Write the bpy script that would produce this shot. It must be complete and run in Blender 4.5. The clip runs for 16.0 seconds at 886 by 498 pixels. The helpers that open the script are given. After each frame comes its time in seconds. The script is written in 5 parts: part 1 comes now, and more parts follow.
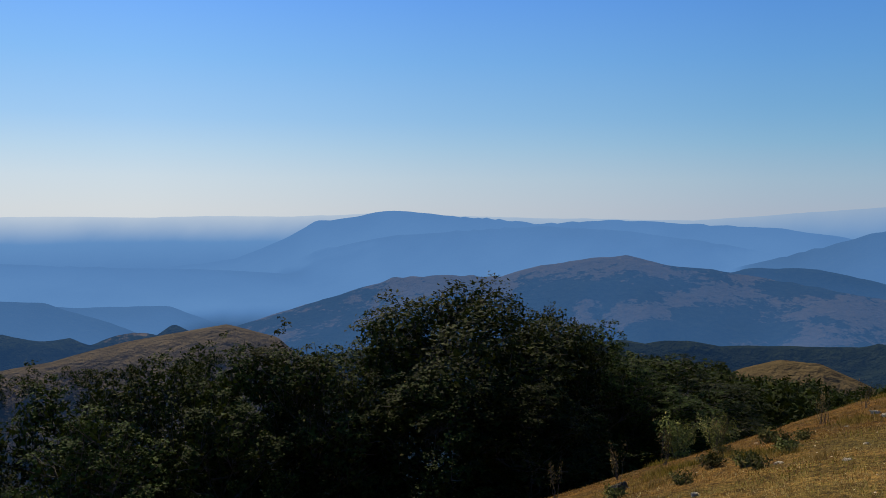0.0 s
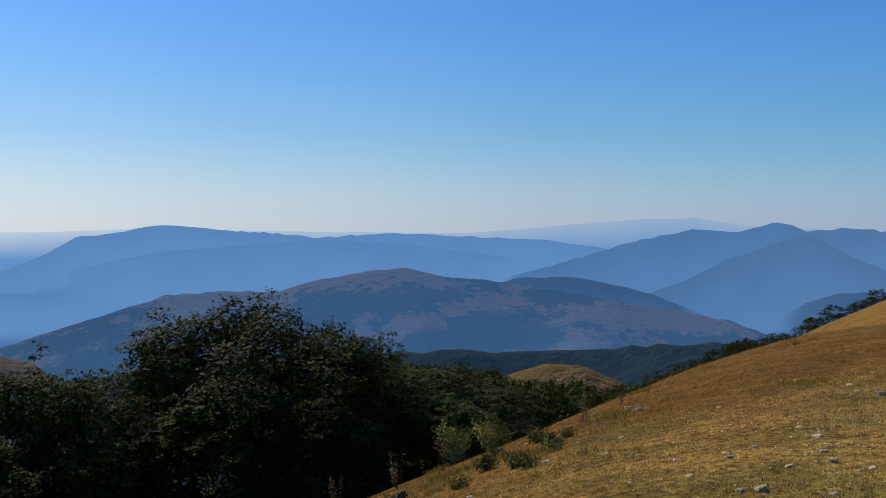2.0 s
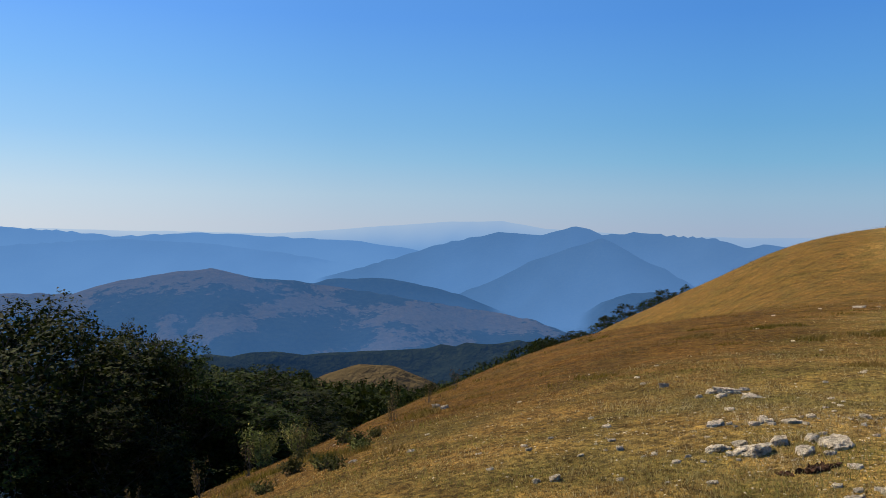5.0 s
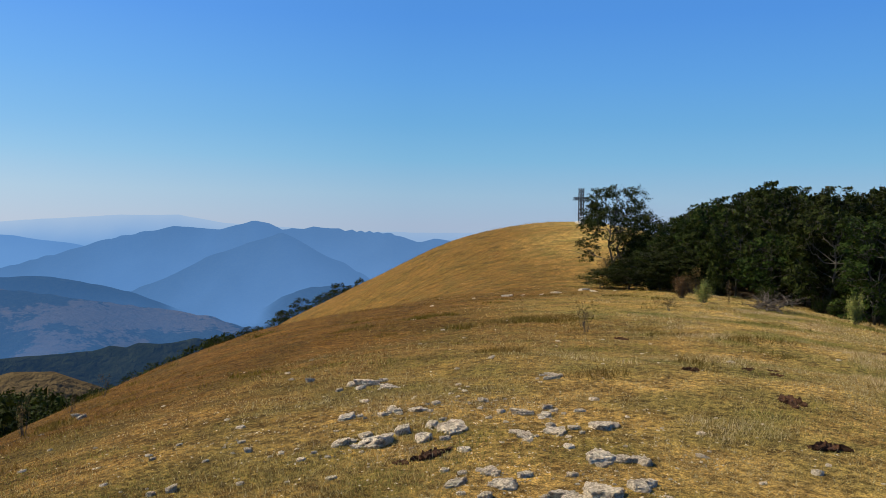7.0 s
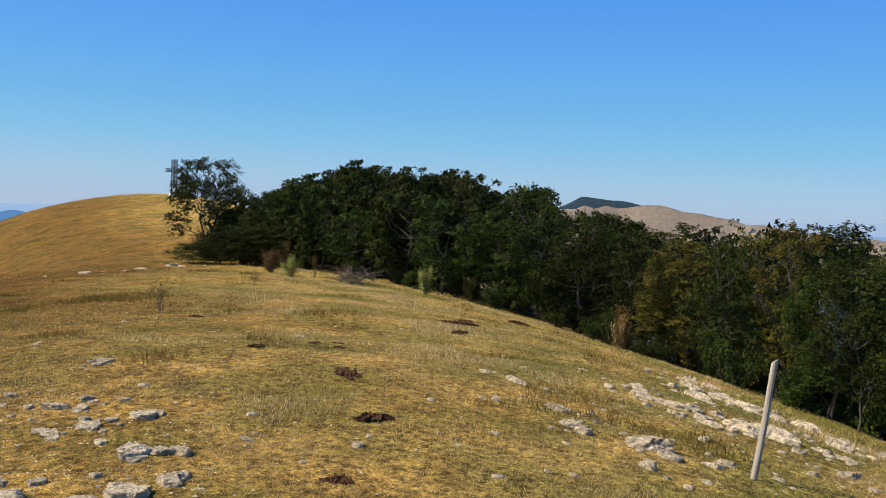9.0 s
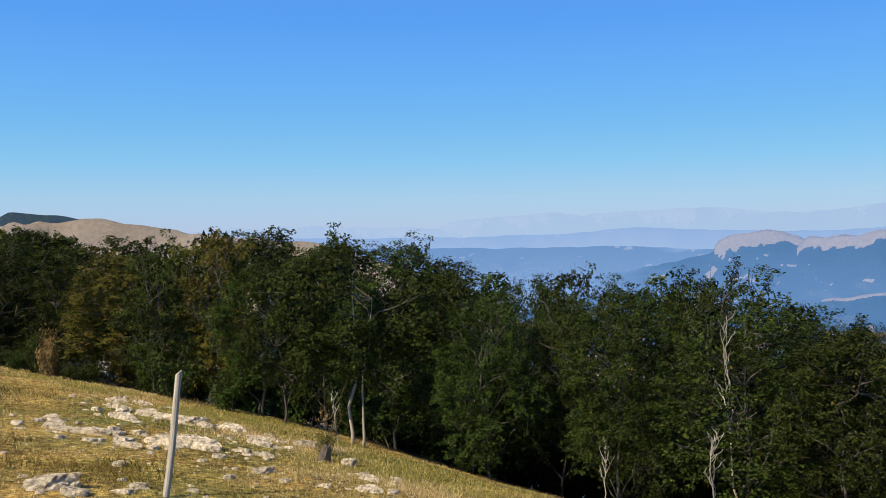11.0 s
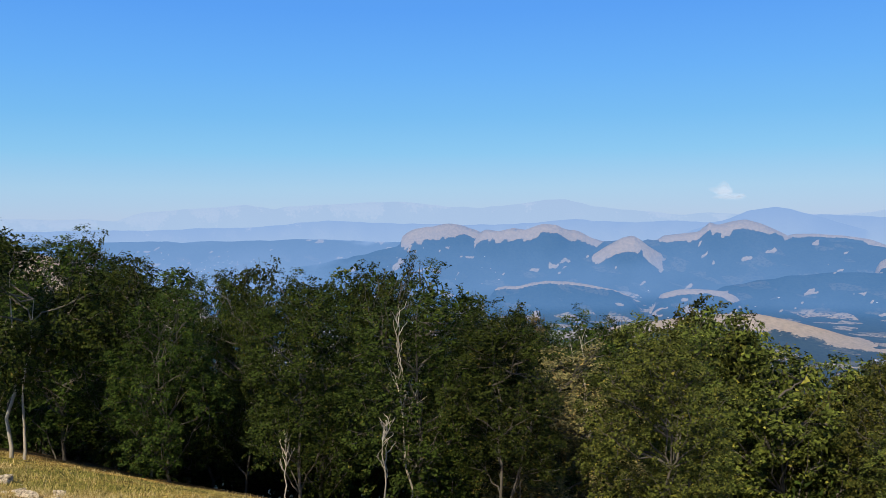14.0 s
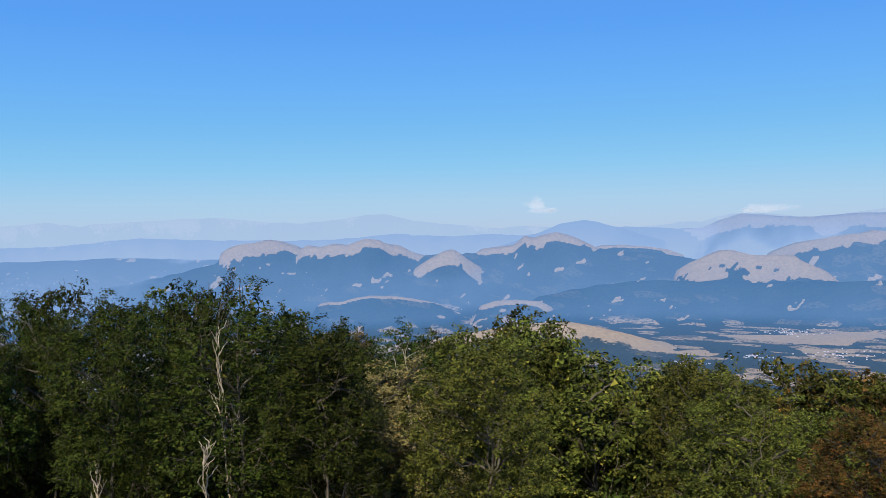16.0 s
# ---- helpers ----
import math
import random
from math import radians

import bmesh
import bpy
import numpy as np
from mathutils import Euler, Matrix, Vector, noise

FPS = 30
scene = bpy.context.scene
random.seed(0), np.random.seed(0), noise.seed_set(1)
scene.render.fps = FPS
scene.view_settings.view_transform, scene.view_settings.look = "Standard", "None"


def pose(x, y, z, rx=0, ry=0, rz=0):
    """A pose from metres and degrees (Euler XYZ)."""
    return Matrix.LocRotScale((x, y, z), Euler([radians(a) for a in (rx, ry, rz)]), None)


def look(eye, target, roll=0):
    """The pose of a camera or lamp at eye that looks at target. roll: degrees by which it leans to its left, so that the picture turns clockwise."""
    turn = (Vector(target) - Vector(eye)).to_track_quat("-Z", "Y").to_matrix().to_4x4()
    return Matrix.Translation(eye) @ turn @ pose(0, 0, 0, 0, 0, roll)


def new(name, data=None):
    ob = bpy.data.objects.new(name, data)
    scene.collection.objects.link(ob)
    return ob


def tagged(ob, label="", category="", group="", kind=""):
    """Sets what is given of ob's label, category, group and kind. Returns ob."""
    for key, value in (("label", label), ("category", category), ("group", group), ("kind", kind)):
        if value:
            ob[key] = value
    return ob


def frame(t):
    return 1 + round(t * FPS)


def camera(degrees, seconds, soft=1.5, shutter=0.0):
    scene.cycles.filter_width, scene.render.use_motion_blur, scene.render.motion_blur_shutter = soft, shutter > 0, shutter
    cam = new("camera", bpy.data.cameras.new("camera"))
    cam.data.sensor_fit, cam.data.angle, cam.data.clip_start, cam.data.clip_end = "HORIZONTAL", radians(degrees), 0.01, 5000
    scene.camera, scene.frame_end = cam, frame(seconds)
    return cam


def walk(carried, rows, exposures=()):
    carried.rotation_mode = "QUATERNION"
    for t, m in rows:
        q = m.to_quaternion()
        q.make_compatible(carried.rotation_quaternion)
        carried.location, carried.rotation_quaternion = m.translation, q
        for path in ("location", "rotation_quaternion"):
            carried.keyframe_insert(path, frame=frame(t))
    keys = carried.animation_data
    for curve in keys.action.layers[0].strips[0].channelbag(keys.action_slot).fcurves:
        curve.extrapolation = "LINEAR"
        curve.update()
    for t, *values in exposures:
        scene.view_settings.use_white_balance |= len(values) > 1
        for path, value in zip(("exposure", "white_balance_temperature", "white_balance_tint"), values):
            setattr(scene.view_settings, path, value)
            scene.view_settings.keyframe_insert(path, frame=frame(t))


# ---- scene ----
cam = camera(53.72, 16.0, soft=0.8)


def stand(x, y, z, yaw, pitch, roll):
    """The hand-held camera at one moment: place, heading, tilt and lean."""
    return pose(x, y, z, 90 + pitch, 0, yaw) @ pose(0, 0, 0, 0, 0, roll)


PATH = [
    (0.0, stand(-0.00, 0.00, 1.65, -0.00, -2.55, 0.33)),
    (0.5, stand(-0.01, -0.03, 1.66, -5.23, -2.14, 0.89)),
    (1.0, stand(0.02, 0.00, 1.65, -9.13, -1.98, 0.63)),
    (1.5, stand(0.02, 0.01, 1.65, -11.80, -1.81, 0.49)),
    (2.0, stand(0.02, 0.01, 1.65, -14.43, -1.61, 0.03)),
    (2.5, stand(0.02, 0.01, 1.65, -16.07, -1.74, 0.06)),
    (3.0, stand(0.00, -0.01, 1.66, -19.06, -1.68, 0.01)),
    (3.2, stand(0.02, -0.02, 1.65, -20.81, -1.52, 0.18)),
    (5.3, stand(0.08, 0.03, 1.64, -28.00, -1.65, 1.20)),
    (5.5, stand(0.10, 0.04, 1.64, -30.16, -1.74, 1.44)),
    (5.7, stand(0.08, 0.02, 1.64, -35.32, -1.70, 1.06)),
    (6.0, stand(0.20, 0.05, 1.62, -38.72, -1.79, 0.99)),
    (6.5, stand(0.32, -0.02, 1.62, -43.00, -1.41, 1.44)),
    (7.0, stand(0.47, -0.07, 1.65, -47.41, -1.50, 1.06)),
    (7.5, stand(0.58, -0.02, 1.65, -55.30, -1.50, 1.30)),
    (8.0, stand(0.66, -0.01, 1.65, -62.63, -1.65, 0.91)),
    (8.5, stand(0.79, -0.09, 1.65, -67.97, -1.59, 2.02)),
    (9.0, stand(0.94, -0.19, 1.65, -73.24, -2.45, 2.13)),
    (9.3, stand(0.95, -0.26, 1.64, -78.16, -2.43, 1.99)),
    (9.5, stand(0.99, -0.30, 1.65, -85.26, -3.12, 0.57)),
    (9.6, stand(1.00, -0.28, 1.65, -89.87, -3.11, 0.76)),
    (10.0, stand(1.04, -0.31, 1.66, -95.58, -2.10, 0.01)),
    (10.2, stand(1.08, -0.36, 1.66, -100.67, -1.78, -0.51)),
    (12.3, stand(1.21, -0.60, 1.64, -111.85, -1.67, -0.99)),
    (12.5, stand(1.20, -0.61, 1.64, -112.70, -2.05, -1.13)),
    (13.0, stand(1.18, -0.63, 1.65, -114.47, -2.21, -1.05)),
    (13.5, stand(1.13, -0.62, 1.65, -119.95, -2.30, -0.24)),
    (13.7, stand(1.04, -0.60, 1.65, -124.75, -2.26, -0.79)),
    (14.0, stand(1.06, -0.58, 1.67, -128.43, -1.97, -0.43)),
    (14.5, stand(1.05, -0.55, 1.67, -131.52, -1.77, -0.54)),
    (15.0, stand(1.06, -0.58, 1.67, -135.28, -1.69, -0.68)),
    (15.5, stand(1.06, -0.58, 1.68, -138.37, -1.33, -1.04)),
    (16.0, stand(1.04, -0.56, 1.67, -140.05, -1.13, -1.10)),
]
walk(cam, PATH, [(0.0, 0.46), (1.0, 0.53), (2.0, 0.58), (3.2, 0.63), (5.5, 0.72), (7.0, 0.80), (9.0, 0.98), (12.5, 1.08), (16.0, 1.06)])

# ---- daylight ----
SUN_BEARING, SUN_HEIGHT = 26.0, 46.0
to_sun = Vector((-math.sin(radians(SUN_BEARING)) * math.cos(radians(SUN_HEIGHT)), math.cos(radians(SUN_BEARING)) * math.cos(radians(SUN_HEIGHT)), math.sin(radians(SUN_HEIGHT))))
world = bpy.data.worlds.new("sky")
scene.world = world
world.use_nodes = True
wn, wl = world.node_tree.nodes, world.node_tree.links
sky = wn.new("ShaderNodeTexSky")
sky.sky_type, sky.sun_disc = "NISHITA", False
sky.sun_elevation, sky.sun_rotation = radians(SUN_HEIGHT), radians(-SUN_BEARING)
sky.altitude, sky.air_density, sky.dust_density, sky.ozone_density = 1100, 1.0, 1.0, 4.0

def sky_ramp(fac, stops):
    r = wn.new("ShaderNodeValToRGB")
    while len(r.color_ramp.elements) < len(stops):
        r.color_ramp.elements.new(0.5)
    for e, (p, c) in zip(r.color_ramp.elements, stops):
        e.position, e.color = p, (*c, 1)
    wl.new(fac, r.inputs[0])
    return r.outputs[0]


def sky_mix(fac, a, b):
    m = wn.new("ShaderNodeMix")
    m.data_type = "RGBA"
    if isinstance(fac, float):
        m.inputs[0].default_value = fac
    else:
        wl.new(fac, m.inputs[0])
    wl.new(a, m.inputs[6])
    wl.new(b, m.inputs[7])
    return m.outputs[2]


# clear autumn air: deep blue overhead, milky along the horizon, brighter and whiter towards the sun
ways = wn.new("ShaderNodeTexCoord").outputs["Generated"]
up_there = wn.new("ShaderNodeSeparateXYZ")
wl.new(ways, up_there.inputs[0])
CLEAR = [(0.0, (0.215, 0.278, 0.380)), (0.035, (0.180, 0.290, 0.400)), (0.075, (0.115, 0.270, 0.420)), (0.115, (0.082, 0.238, 0.428)), (0.165, (0.062, 0.207, 0.450)), (0.23, (0.045, 0.170, 0.445)), (0.5, (0.025, 0.105, 0.31)), (1.0, (0.018, 0.075, 0.24))]
GLOW = [(0.0, (0.47, 0.51, 0.545)), (0.035, (0.43, 0.51, 0.58)), (0.065, (0.348, 0.483, 0.61)), (0.10, (0.25, 0.43, 0.65)), (0.165, (0.165, 0.370, 0.68)), (0.23, (0.115, 0.305, 0.72)), (0.5, (0.09, 0.25, 0.60)), (1.0, (0.018, 0.075, 0.24))]
flat = wn.new("ShaderNodeVectorMath")
flat.operation = "MULTIPLY"
flat.inputs[1].default_value = (1, 1, 0)
wl.new(ways, flat.inputs[0])
level = wn.new("ShaderNodeVectorMath")
level.operation = "NORMALIZE"
wl.new(flat.outputs[0], level.inputs[0])
sunward = wn.new("ShaderNodeVectorMath")
sunward.operation = "DOT_PRODUCT"
sunward.inputs[1].default_value = (-math.sin(radians(45)), math.cos(radians(45)), 0)
wl.new(level.outputs[0], sunward.inputs[0])
share = sky_ramp(sunward.outputs["Value"], [(0.0, (0, 0, 0)), (0.42, (0.27, 0.27, 0.27)), (0.60, (0.50, 0.50, 0.50)), (0.707, (0.63, 0.63, 0.63)), (0.9, (1, 1, 1))])
air_colour = sky_mix(share, sky_ramp(up_there.outputs[2], CLEAR), sky_ramp(up_there.outputs[2], GLOW))
scaled = wn.new("ShaderNodeVectorMath")
scaled.operation = "SCALE"
scaled.inputs["Scale"].default_value = 0.053
wl.new(sky.outputs[0], scaled.inputs[0])
wl.new(sky_mix(0.1, air_colour, scaled.outputs[0]), wn["Background"].inputs[0])
wn["Background"].inputs[1].default_value = 1.0
sun = new("sun", bpy.data.lights.new("sun", "SUN"))
sun.data.energy, sun.data.angle, sun.data.color = 4.6, radians(0.53), (1.0, 0.84, 0.60)
sun.matrix_world = look(to_sun * 400, (0, 0, 0))

# ---- the shape of the land ----
FLOOR = -350.0
CREST = (math.sin(radians(62)), math.cos(radians(62)))


def soft(a, b, x):
    t = np.clip((x - a) / (b - a), 0, 1)
    return t * t * (3 - 2 * t)


def lattice(ix, iy, seed):
    h = np.sin(ix * 127.1 + iy * 311.7 + seed * 74.7) * 43758.5453
    return h - np.floor(h)


def smooth_noise(x, y, seed=0):
    """Value noise in 0..1 on numpy arrays."""
    ix, iy = np.floor(x), np.floor(y)
    fx, fy = x - ix, y - iy
    fx, fy = fx * fx * (3 - 2 * fx), fy * fy * (3 - 2 * fy)
    a, b = lattice(ix, iy, seed), lattice(ix + 1, iy, seed)
    c, d = lattice(ix, iy + 1, seed), lattice(ix + 1, iy + 1, seed)
    return a + (b - a) * fx + (c - a) * fy + (a - b - c + d) * fx * fy


def fractal(x, y, octaves=4, seed=0):
    total, gain = 0 * x, 0.5
    for i in range(octaves):
        total = total + gain * smooth_noise(x * 2 ** i, y * 2 ** i, seed + i)
        gain *= 0.5
    return total


def hill(x, y):
    """The grassy ridge on which the camera stands: height, and the way across it (left is positive)."""
    u, v = x * CREST[0] + y * CREST[1], -x * CREST[1] + y * CREST[0]
    w = v - 8.6 * soft(38, 82, u)
    crest = 0.25 * np.exp(-((u - 7) / 6) ** 2) - 0.9 * soft(8, 45, u) + 3.2 * soft(38, 82, u) - 0.05 * np.maximum(u - 84, 0) ** 1.25 - 0.02 * np.abs(np.minimum(u, 0)) ** 1.3
    left = 0.0439 * np.exp(-0.066 * np.clip(u, 2, 26)) + 0.0088 * soft(32, 62, u)
    right = 0.0158 + 0.0044 * (1 - soft(6, 16, u)) - 0.004 * soft(20, 34, u) + 0.006 * soft(50, 80, u)
    k = np.where(w > 0, left, right)
    a, top = np.abs(w), np.where(w > 0, 0.44, 0.46)
    turn = top / (2 * k)
    drop = np.where(a < turn, k * a * a, k * turn * turn + top * (a - turn))
    steep = np.clip(w - 9.5, 0, 6)
    drop = drop + (1 - 0.7 * soft(34, 70, u)) * (0.019 * steep * steep + 0.228 * np.maximum(w - 15.5, 0))
    drop = np.where(drop > 40, 40 + (drop - 40) * 0.72, drop)
    bumps = 0.16 * (fractal(x * 0.35, y * 0.35, 3, 5) - 0.44) + 0.05 * (fractal(x * 1.7, y * 1.7, 2, 9) - 0.37)
    return crest - drop + bumps, w


RIDGES = []


def ridge(distance, front, back, pasture, line, rough=1.0, air=0.0, cap=0.0):
    """A range of hills round the viewpoint: line holds bearing and height angle, in degrees, along its crest; air is
    how much painted haze covers it, cap how far its bare top reaches down.
    """
    RIDGES.append((distance, front, back, pasture, np.array(line, float)[::-1], rough, air, cap))


# the wooded slope and the knolls below the ridge
ridge(640, 330, 300, 0.05, [(20.5, -10.74), (6.1, -9.41), (0, -8.7), (-10.2, -8.5), (-20.5, -8.39), (-28.6, -7.78), (-34.8, -7.37), (-42.9, -7.68)], air=0.26)
ridge(372, 110, 160, 1.0, [(-12, -12.6), (-16, -11.4), (-19, -10.0), (-21.2, -9.3), (-23.5, -9.4), (-26, -10.4), (-30, -12.3)], 0.4, air=0.03)
ridge(430, 160, 200, 0.9, [(36.8, -11.25), (24.2, -9.67), (20, -8.6), (13.9, -7.68), (10.7, -8.6), (7.2, -11.76)], 0.5, air=0.17)
# hills across the valley on the side of the sun
ridge(2000, 980, 700, 0.55, [(17.4, -8.8), (13.3, -7.48), (9, -6.25), (3.1, -4.47), (-0.6, -4.31), (-3.6, -4.42), (-6.5, -3.6), (-9.5, -3.14), (-11.9, -2.96), (-14.4, -3.45), (-19.3, -3.96), (-24, -4.72), (-29.5, -5.54), (-32.8, -6.05), (-35.3, -6.97), (-40.9, -9.21)], air=0.55)
ridge(1100, 300, 300, 0.35, [(36.8, -7.17), (27, -7.58), (22.5, -8.09), (17.4, -7.43), (15.3, -7.63), (12.3, -8.6), (8.2, -10.23)], air=0.40)
ridge(1900, 500, 400, 0.0, [(36.8, -4.93), (27, -5.44), (24.5, -5.64), (20.8, -7.12), (18.1, -8.24), (14.3, -9.72)], air=0.68)
ridge(2350, 600, 400, 0.1, [(28.6, -5.74), (22.4, -6.05), (17.4, -6.15), (14.6, -7.27), (11.2, -8.39)], air=0.72)
ridge(3300, 900, 500, 0.0, [(40.9, -2.89), (30.7, -3.09), (22.3, -3.6), (13.9, -3.91), (8.2, -4.31), (0, -5.13)], air=0.79)
ridge(3950, 1100, 400, 0.0, [(19.4, -4.01), (17.4, -3.7), (13.3, -3.19), (10.4, -1.97), (8.3, -0.85), (5.6, -0.49), (3, -0.03), (-0.2, -0.44), (-2.5, -0.54), (-6.4, -0.9), (-11.1, -0.59), (-15, -0.8), (-21.5, -1.05), (-27.6, -2.07)], air=0.8)
ridge(3550, 900, 400, 0.0, [(10.2, -3.5), (8.3, -2.68), (3.1, -1.71), (-0.6, -1.41), (-6.1, -1.05), (-12.3, -1.3), (-20.5, -2.48), (-26.6, -3.5)], air=0.785)
ridge(3350, 900, 500, 0.1, [(-16.4, -4.01), (-21.2, -2.78), (-24.1, -1.97), (-26.3, -1.25), (-30.3, -0.34), (-33.1, -0.49), (-35.2, 0.13), (-37.2, -0.46), (-38.9, -0.27), (-44, -0.59), (-45.8, -1.15), (-46.9, -0.9), (-48.6, -1.15), (-54.2, -2.07)], air=0.72)
ridge(2850, 700, 400, 0.1, [(-22.5, -6.66), (-29.2, -3.8), (-32.4, -2.27), (-34.8, -1.25), (-36.9, -0.64), (-40.8, -2.48), (-42.7, -3.5), (-48.1, -5.64)], air=0.70)
ridge(2500, 500, 300, 0.12, [(-12.3, -4.52), (-19.7, -3.5), (-23.4, -3.5), (-27.8, -4.31), (-30, -5.23), (-34.2, -7.17), (-36.8, -8.19)], air=0.6)
ridge(2420, 500, 300, 0.08, [(-29.7, -8.7), (-34.2, -6.35), (-37.9, -4.31), (-40.9, -3.91), (-47, -4.01), (-55.2, -5.13)], air=0.6)
ridge(4720, 900, 180, 0.0, [(45, -0.74), (30.7, -0.64), (8.2, -0.44), (3.1, -0.29), (-6.1, -0.54), (-16, -0.59), (-22.6, -0.08), (-27, 0.28), (-30.6, 0.38), (-33.4, -0.13), (-40.9, -0.44), (-61.4, -0.54), (-81.8, -0.64)], air=0.94)
# the broad valley and the bare hills on the lit side
ridge(2720, 400, 300, 0.0, [(-76.7, -0.64), (-80.2, 0.48), (-82.1, 1.14), (-84.4, 1.34), (-86.1, 1.01), (-87.9, 0.38), (-91, -0.64)], 0.3, air=0.22)
ridge(2600, 700, 500, 0.8, [(-75.7, -2.07), (-79.8, 0.07), (-82.1, 0.58), (-84.4, 0.6), (-86.1, 0.84), (-89.1, 0.53), (-91.9, -0.08), (-94.2, -0.34), (-100.1, -0.9), (-106.4, -2.68), (-112.5, -5.13)], air=0.18)
ridge(4820, 240, 100, 0.55, [(-71.6, -0.34), (-92, 0.12), (-94.8, 0.33), (-104.4, 0.12), (-109.5, 0.43), (-113.6, 0.73), (-118.7, 1.09), (-122.8, 1.14), (-131, 1.09), (-136.4, 1.45), (-139.2, 0.94), (-143.3, 0.48), (-149.6, 0.52), (-154.2, 0.28), (-158, 0.86), (-162.7, 0.63), (-167.1, 0.94), (-175, 0.79), (-199.5, 0.17)], 1.2, air=0.93)
ridge(4690, 500, 100, 0.3, [(-92, -0.55), (-104, -0.6), (-112, -0.5), (-118, -0.35), (-121, -0.1), (-126, -0.3), (-133, -0.35), (-137, -0.05), (-141, -0.2), (-147, -0.35), (-150, 0.1), (-152, 0.12), (-156, -0.25), (-160, 0.15), (-163, -0.1), (-170, 0.35), (-190, 0.0)], 1.6, air=0.87)
ridge(4500, 900, 300, 0.0, [(-94.1, -1.87), (-95.2, -1.56), (-102.4, -1.25), (-112.6, -1.36), (-119.8, -1.25), (-125.9, -1.56), (-132, -2.27)], air=0.74)
ridge(4250, 700, 300, 0.0, [(-117.7, -3.29), (-122.8, -2.38), (-126.2, -1.6), (-131.2, -1.45), (-138.2, -1.6), (-145.2, -1.3), (-149.6, -1.35), (-153.8, -1.6), (-157.6, -2.27)], air=0.58)
ridge(4600, 500, 200, 0.0, [(-143, -1.3), (-145.5, -0.5), (-146.7, -0.1), (-147.7, 0.35), (-149.3, 0.6), (-150.1, 0.44), (-151.3, 0.08), (-154, -0.8)], air=0.86)
ridge(4700, 480, 150, 0.5, [(-142, -1.6), (-144.5, -1.0), (-146.7, -0.61), (-148.3, -0.03), (-149.3, 0.32), (-150.7, 0.29), (-152.4, 0.14), (-153.4, 0.02), (-154.9, -0.03), (-156.4, 0.06), (-156.9, 0.2), (-157.7, 0.54), (-158.8, 0.84), (-160.0, 0.75), (-161.6, 0.6), (-162.8, 0.49), (-164.1, 0.57), (-165.3, 0.65), (-167.4, 0.71), (-172, 0.5), (-190, 0.2)], air=0.74, cap=75)
ridge(4250, 420, 300, 0.5, [(-125.9, -1.08), (-126.5, -0.73), (-127.4, -0.46), (-128.5, -0.36), (-129.7, -0.46), (-130.6, -0.79), (-131.1, -1.09)], 0.5, air=0.53, cap=62)
ridge(4220, 420, 300, 0.5, [(-130.8, -1.0), (-131.1, -0.8), (-132.5, -0.74), (-133.8, -0.65), (-135.0, -0.34), (-135.9, -0.41), (-136.6, -0.73), (-137.5, -1.0), (-138.4, -1.35), (-139.1, -1.66)], 0.6, air=0.53, cap=58)
ridge(4050, 300, 300, 0.5, [(-138.3, -2.26), (-139.1, -1.81), (-140.1, -1.31), (-140.7, -1.22), (-141.2, -1.43), (-141.8, -1.85), (-142.3, -2.27)], 0.5, air=0.51, cap=62)
ridge(4300, 420, 300, 0.5, [(-142.0, -1.55), (-142.6, -1.19), (-143.9, -1.07), (-144.7, -0.98), (-145.4, -0.42), (-145.9, -0.59), (-146.7, -0.36), (-147.5, -0.22), (-148.5, -0.48), (-149.3, -0.85), (-149.9, -1.16)], 0.6, air=0.55, cap=42)
ridge(4350, 420, 300, 0.5, [(-149.5, -1.3), (-150.3, -1.03), (-151.4, -1.0), (-153.0, -1.1), (-154.5, -1.36), (-155.3, -1.68)], 0.5, air=0.58, cap=26)
ridge(4120, 480, 300, 0.5, [(-160.5, -1.67), (-161.9, -1.06), (-163.0, -0.85), (-164.1, -0.65), (-165.3, -0.48), (-167.4, -0.37), (-172.4, -0.5), (-185, -0.7)], 0.7, air=0.57, cap=60)
ridge(3800, 520, 300, 0.5, [(-155.1, -2.6), (-155.8, -2.16), (-156.9, -1.74), (-157.7, -1.51), (-158.4, -1.5), (-159.5, -1.76), (-160.7, -1.77), (-161.9, -1.89), (-162.6, -2.25), (-163.3, -2.62), (-163.9, -2.99), (-164.6, -3.63)], 0.5, air=0.50, cap=92)
ridge(3500, 420, 300, 0.0, [(-146.5, -4.3), (-150, -3.6), (-154, -3.3), (-158, -3.5), (-164, -3.4), (-172, -3.2), (-190, -3.4)], air=0.53)
ridge(3350, 260, 300, 0.3, [(-142.6, -4.82), (-143.4, -4.59), (-144.8, -4.52), (-146.2, -4.66), (-146.8, -4.9)], 0.5, air=0.52, cap=16)
ridge(3350, 260, 300, 0.3, [(-132.0, -4.5), (-133.6, -4.35), (-135.2, -4.08), (-136.4, -4.15), (-137.9, -4.3), (-139.5, -4.58), (-140.3, -4.9)], 0.5, air=0.52, cap=11)
ridge(2680, 300, 260, 1.0, [(-136.1, -7.58), (-141.2, -6.66), (-145.8, -6.05), (-148, -5.95), (-152, -6.76), (-155.1, -7.68), (-157.6, -7.78)], air=0.28)


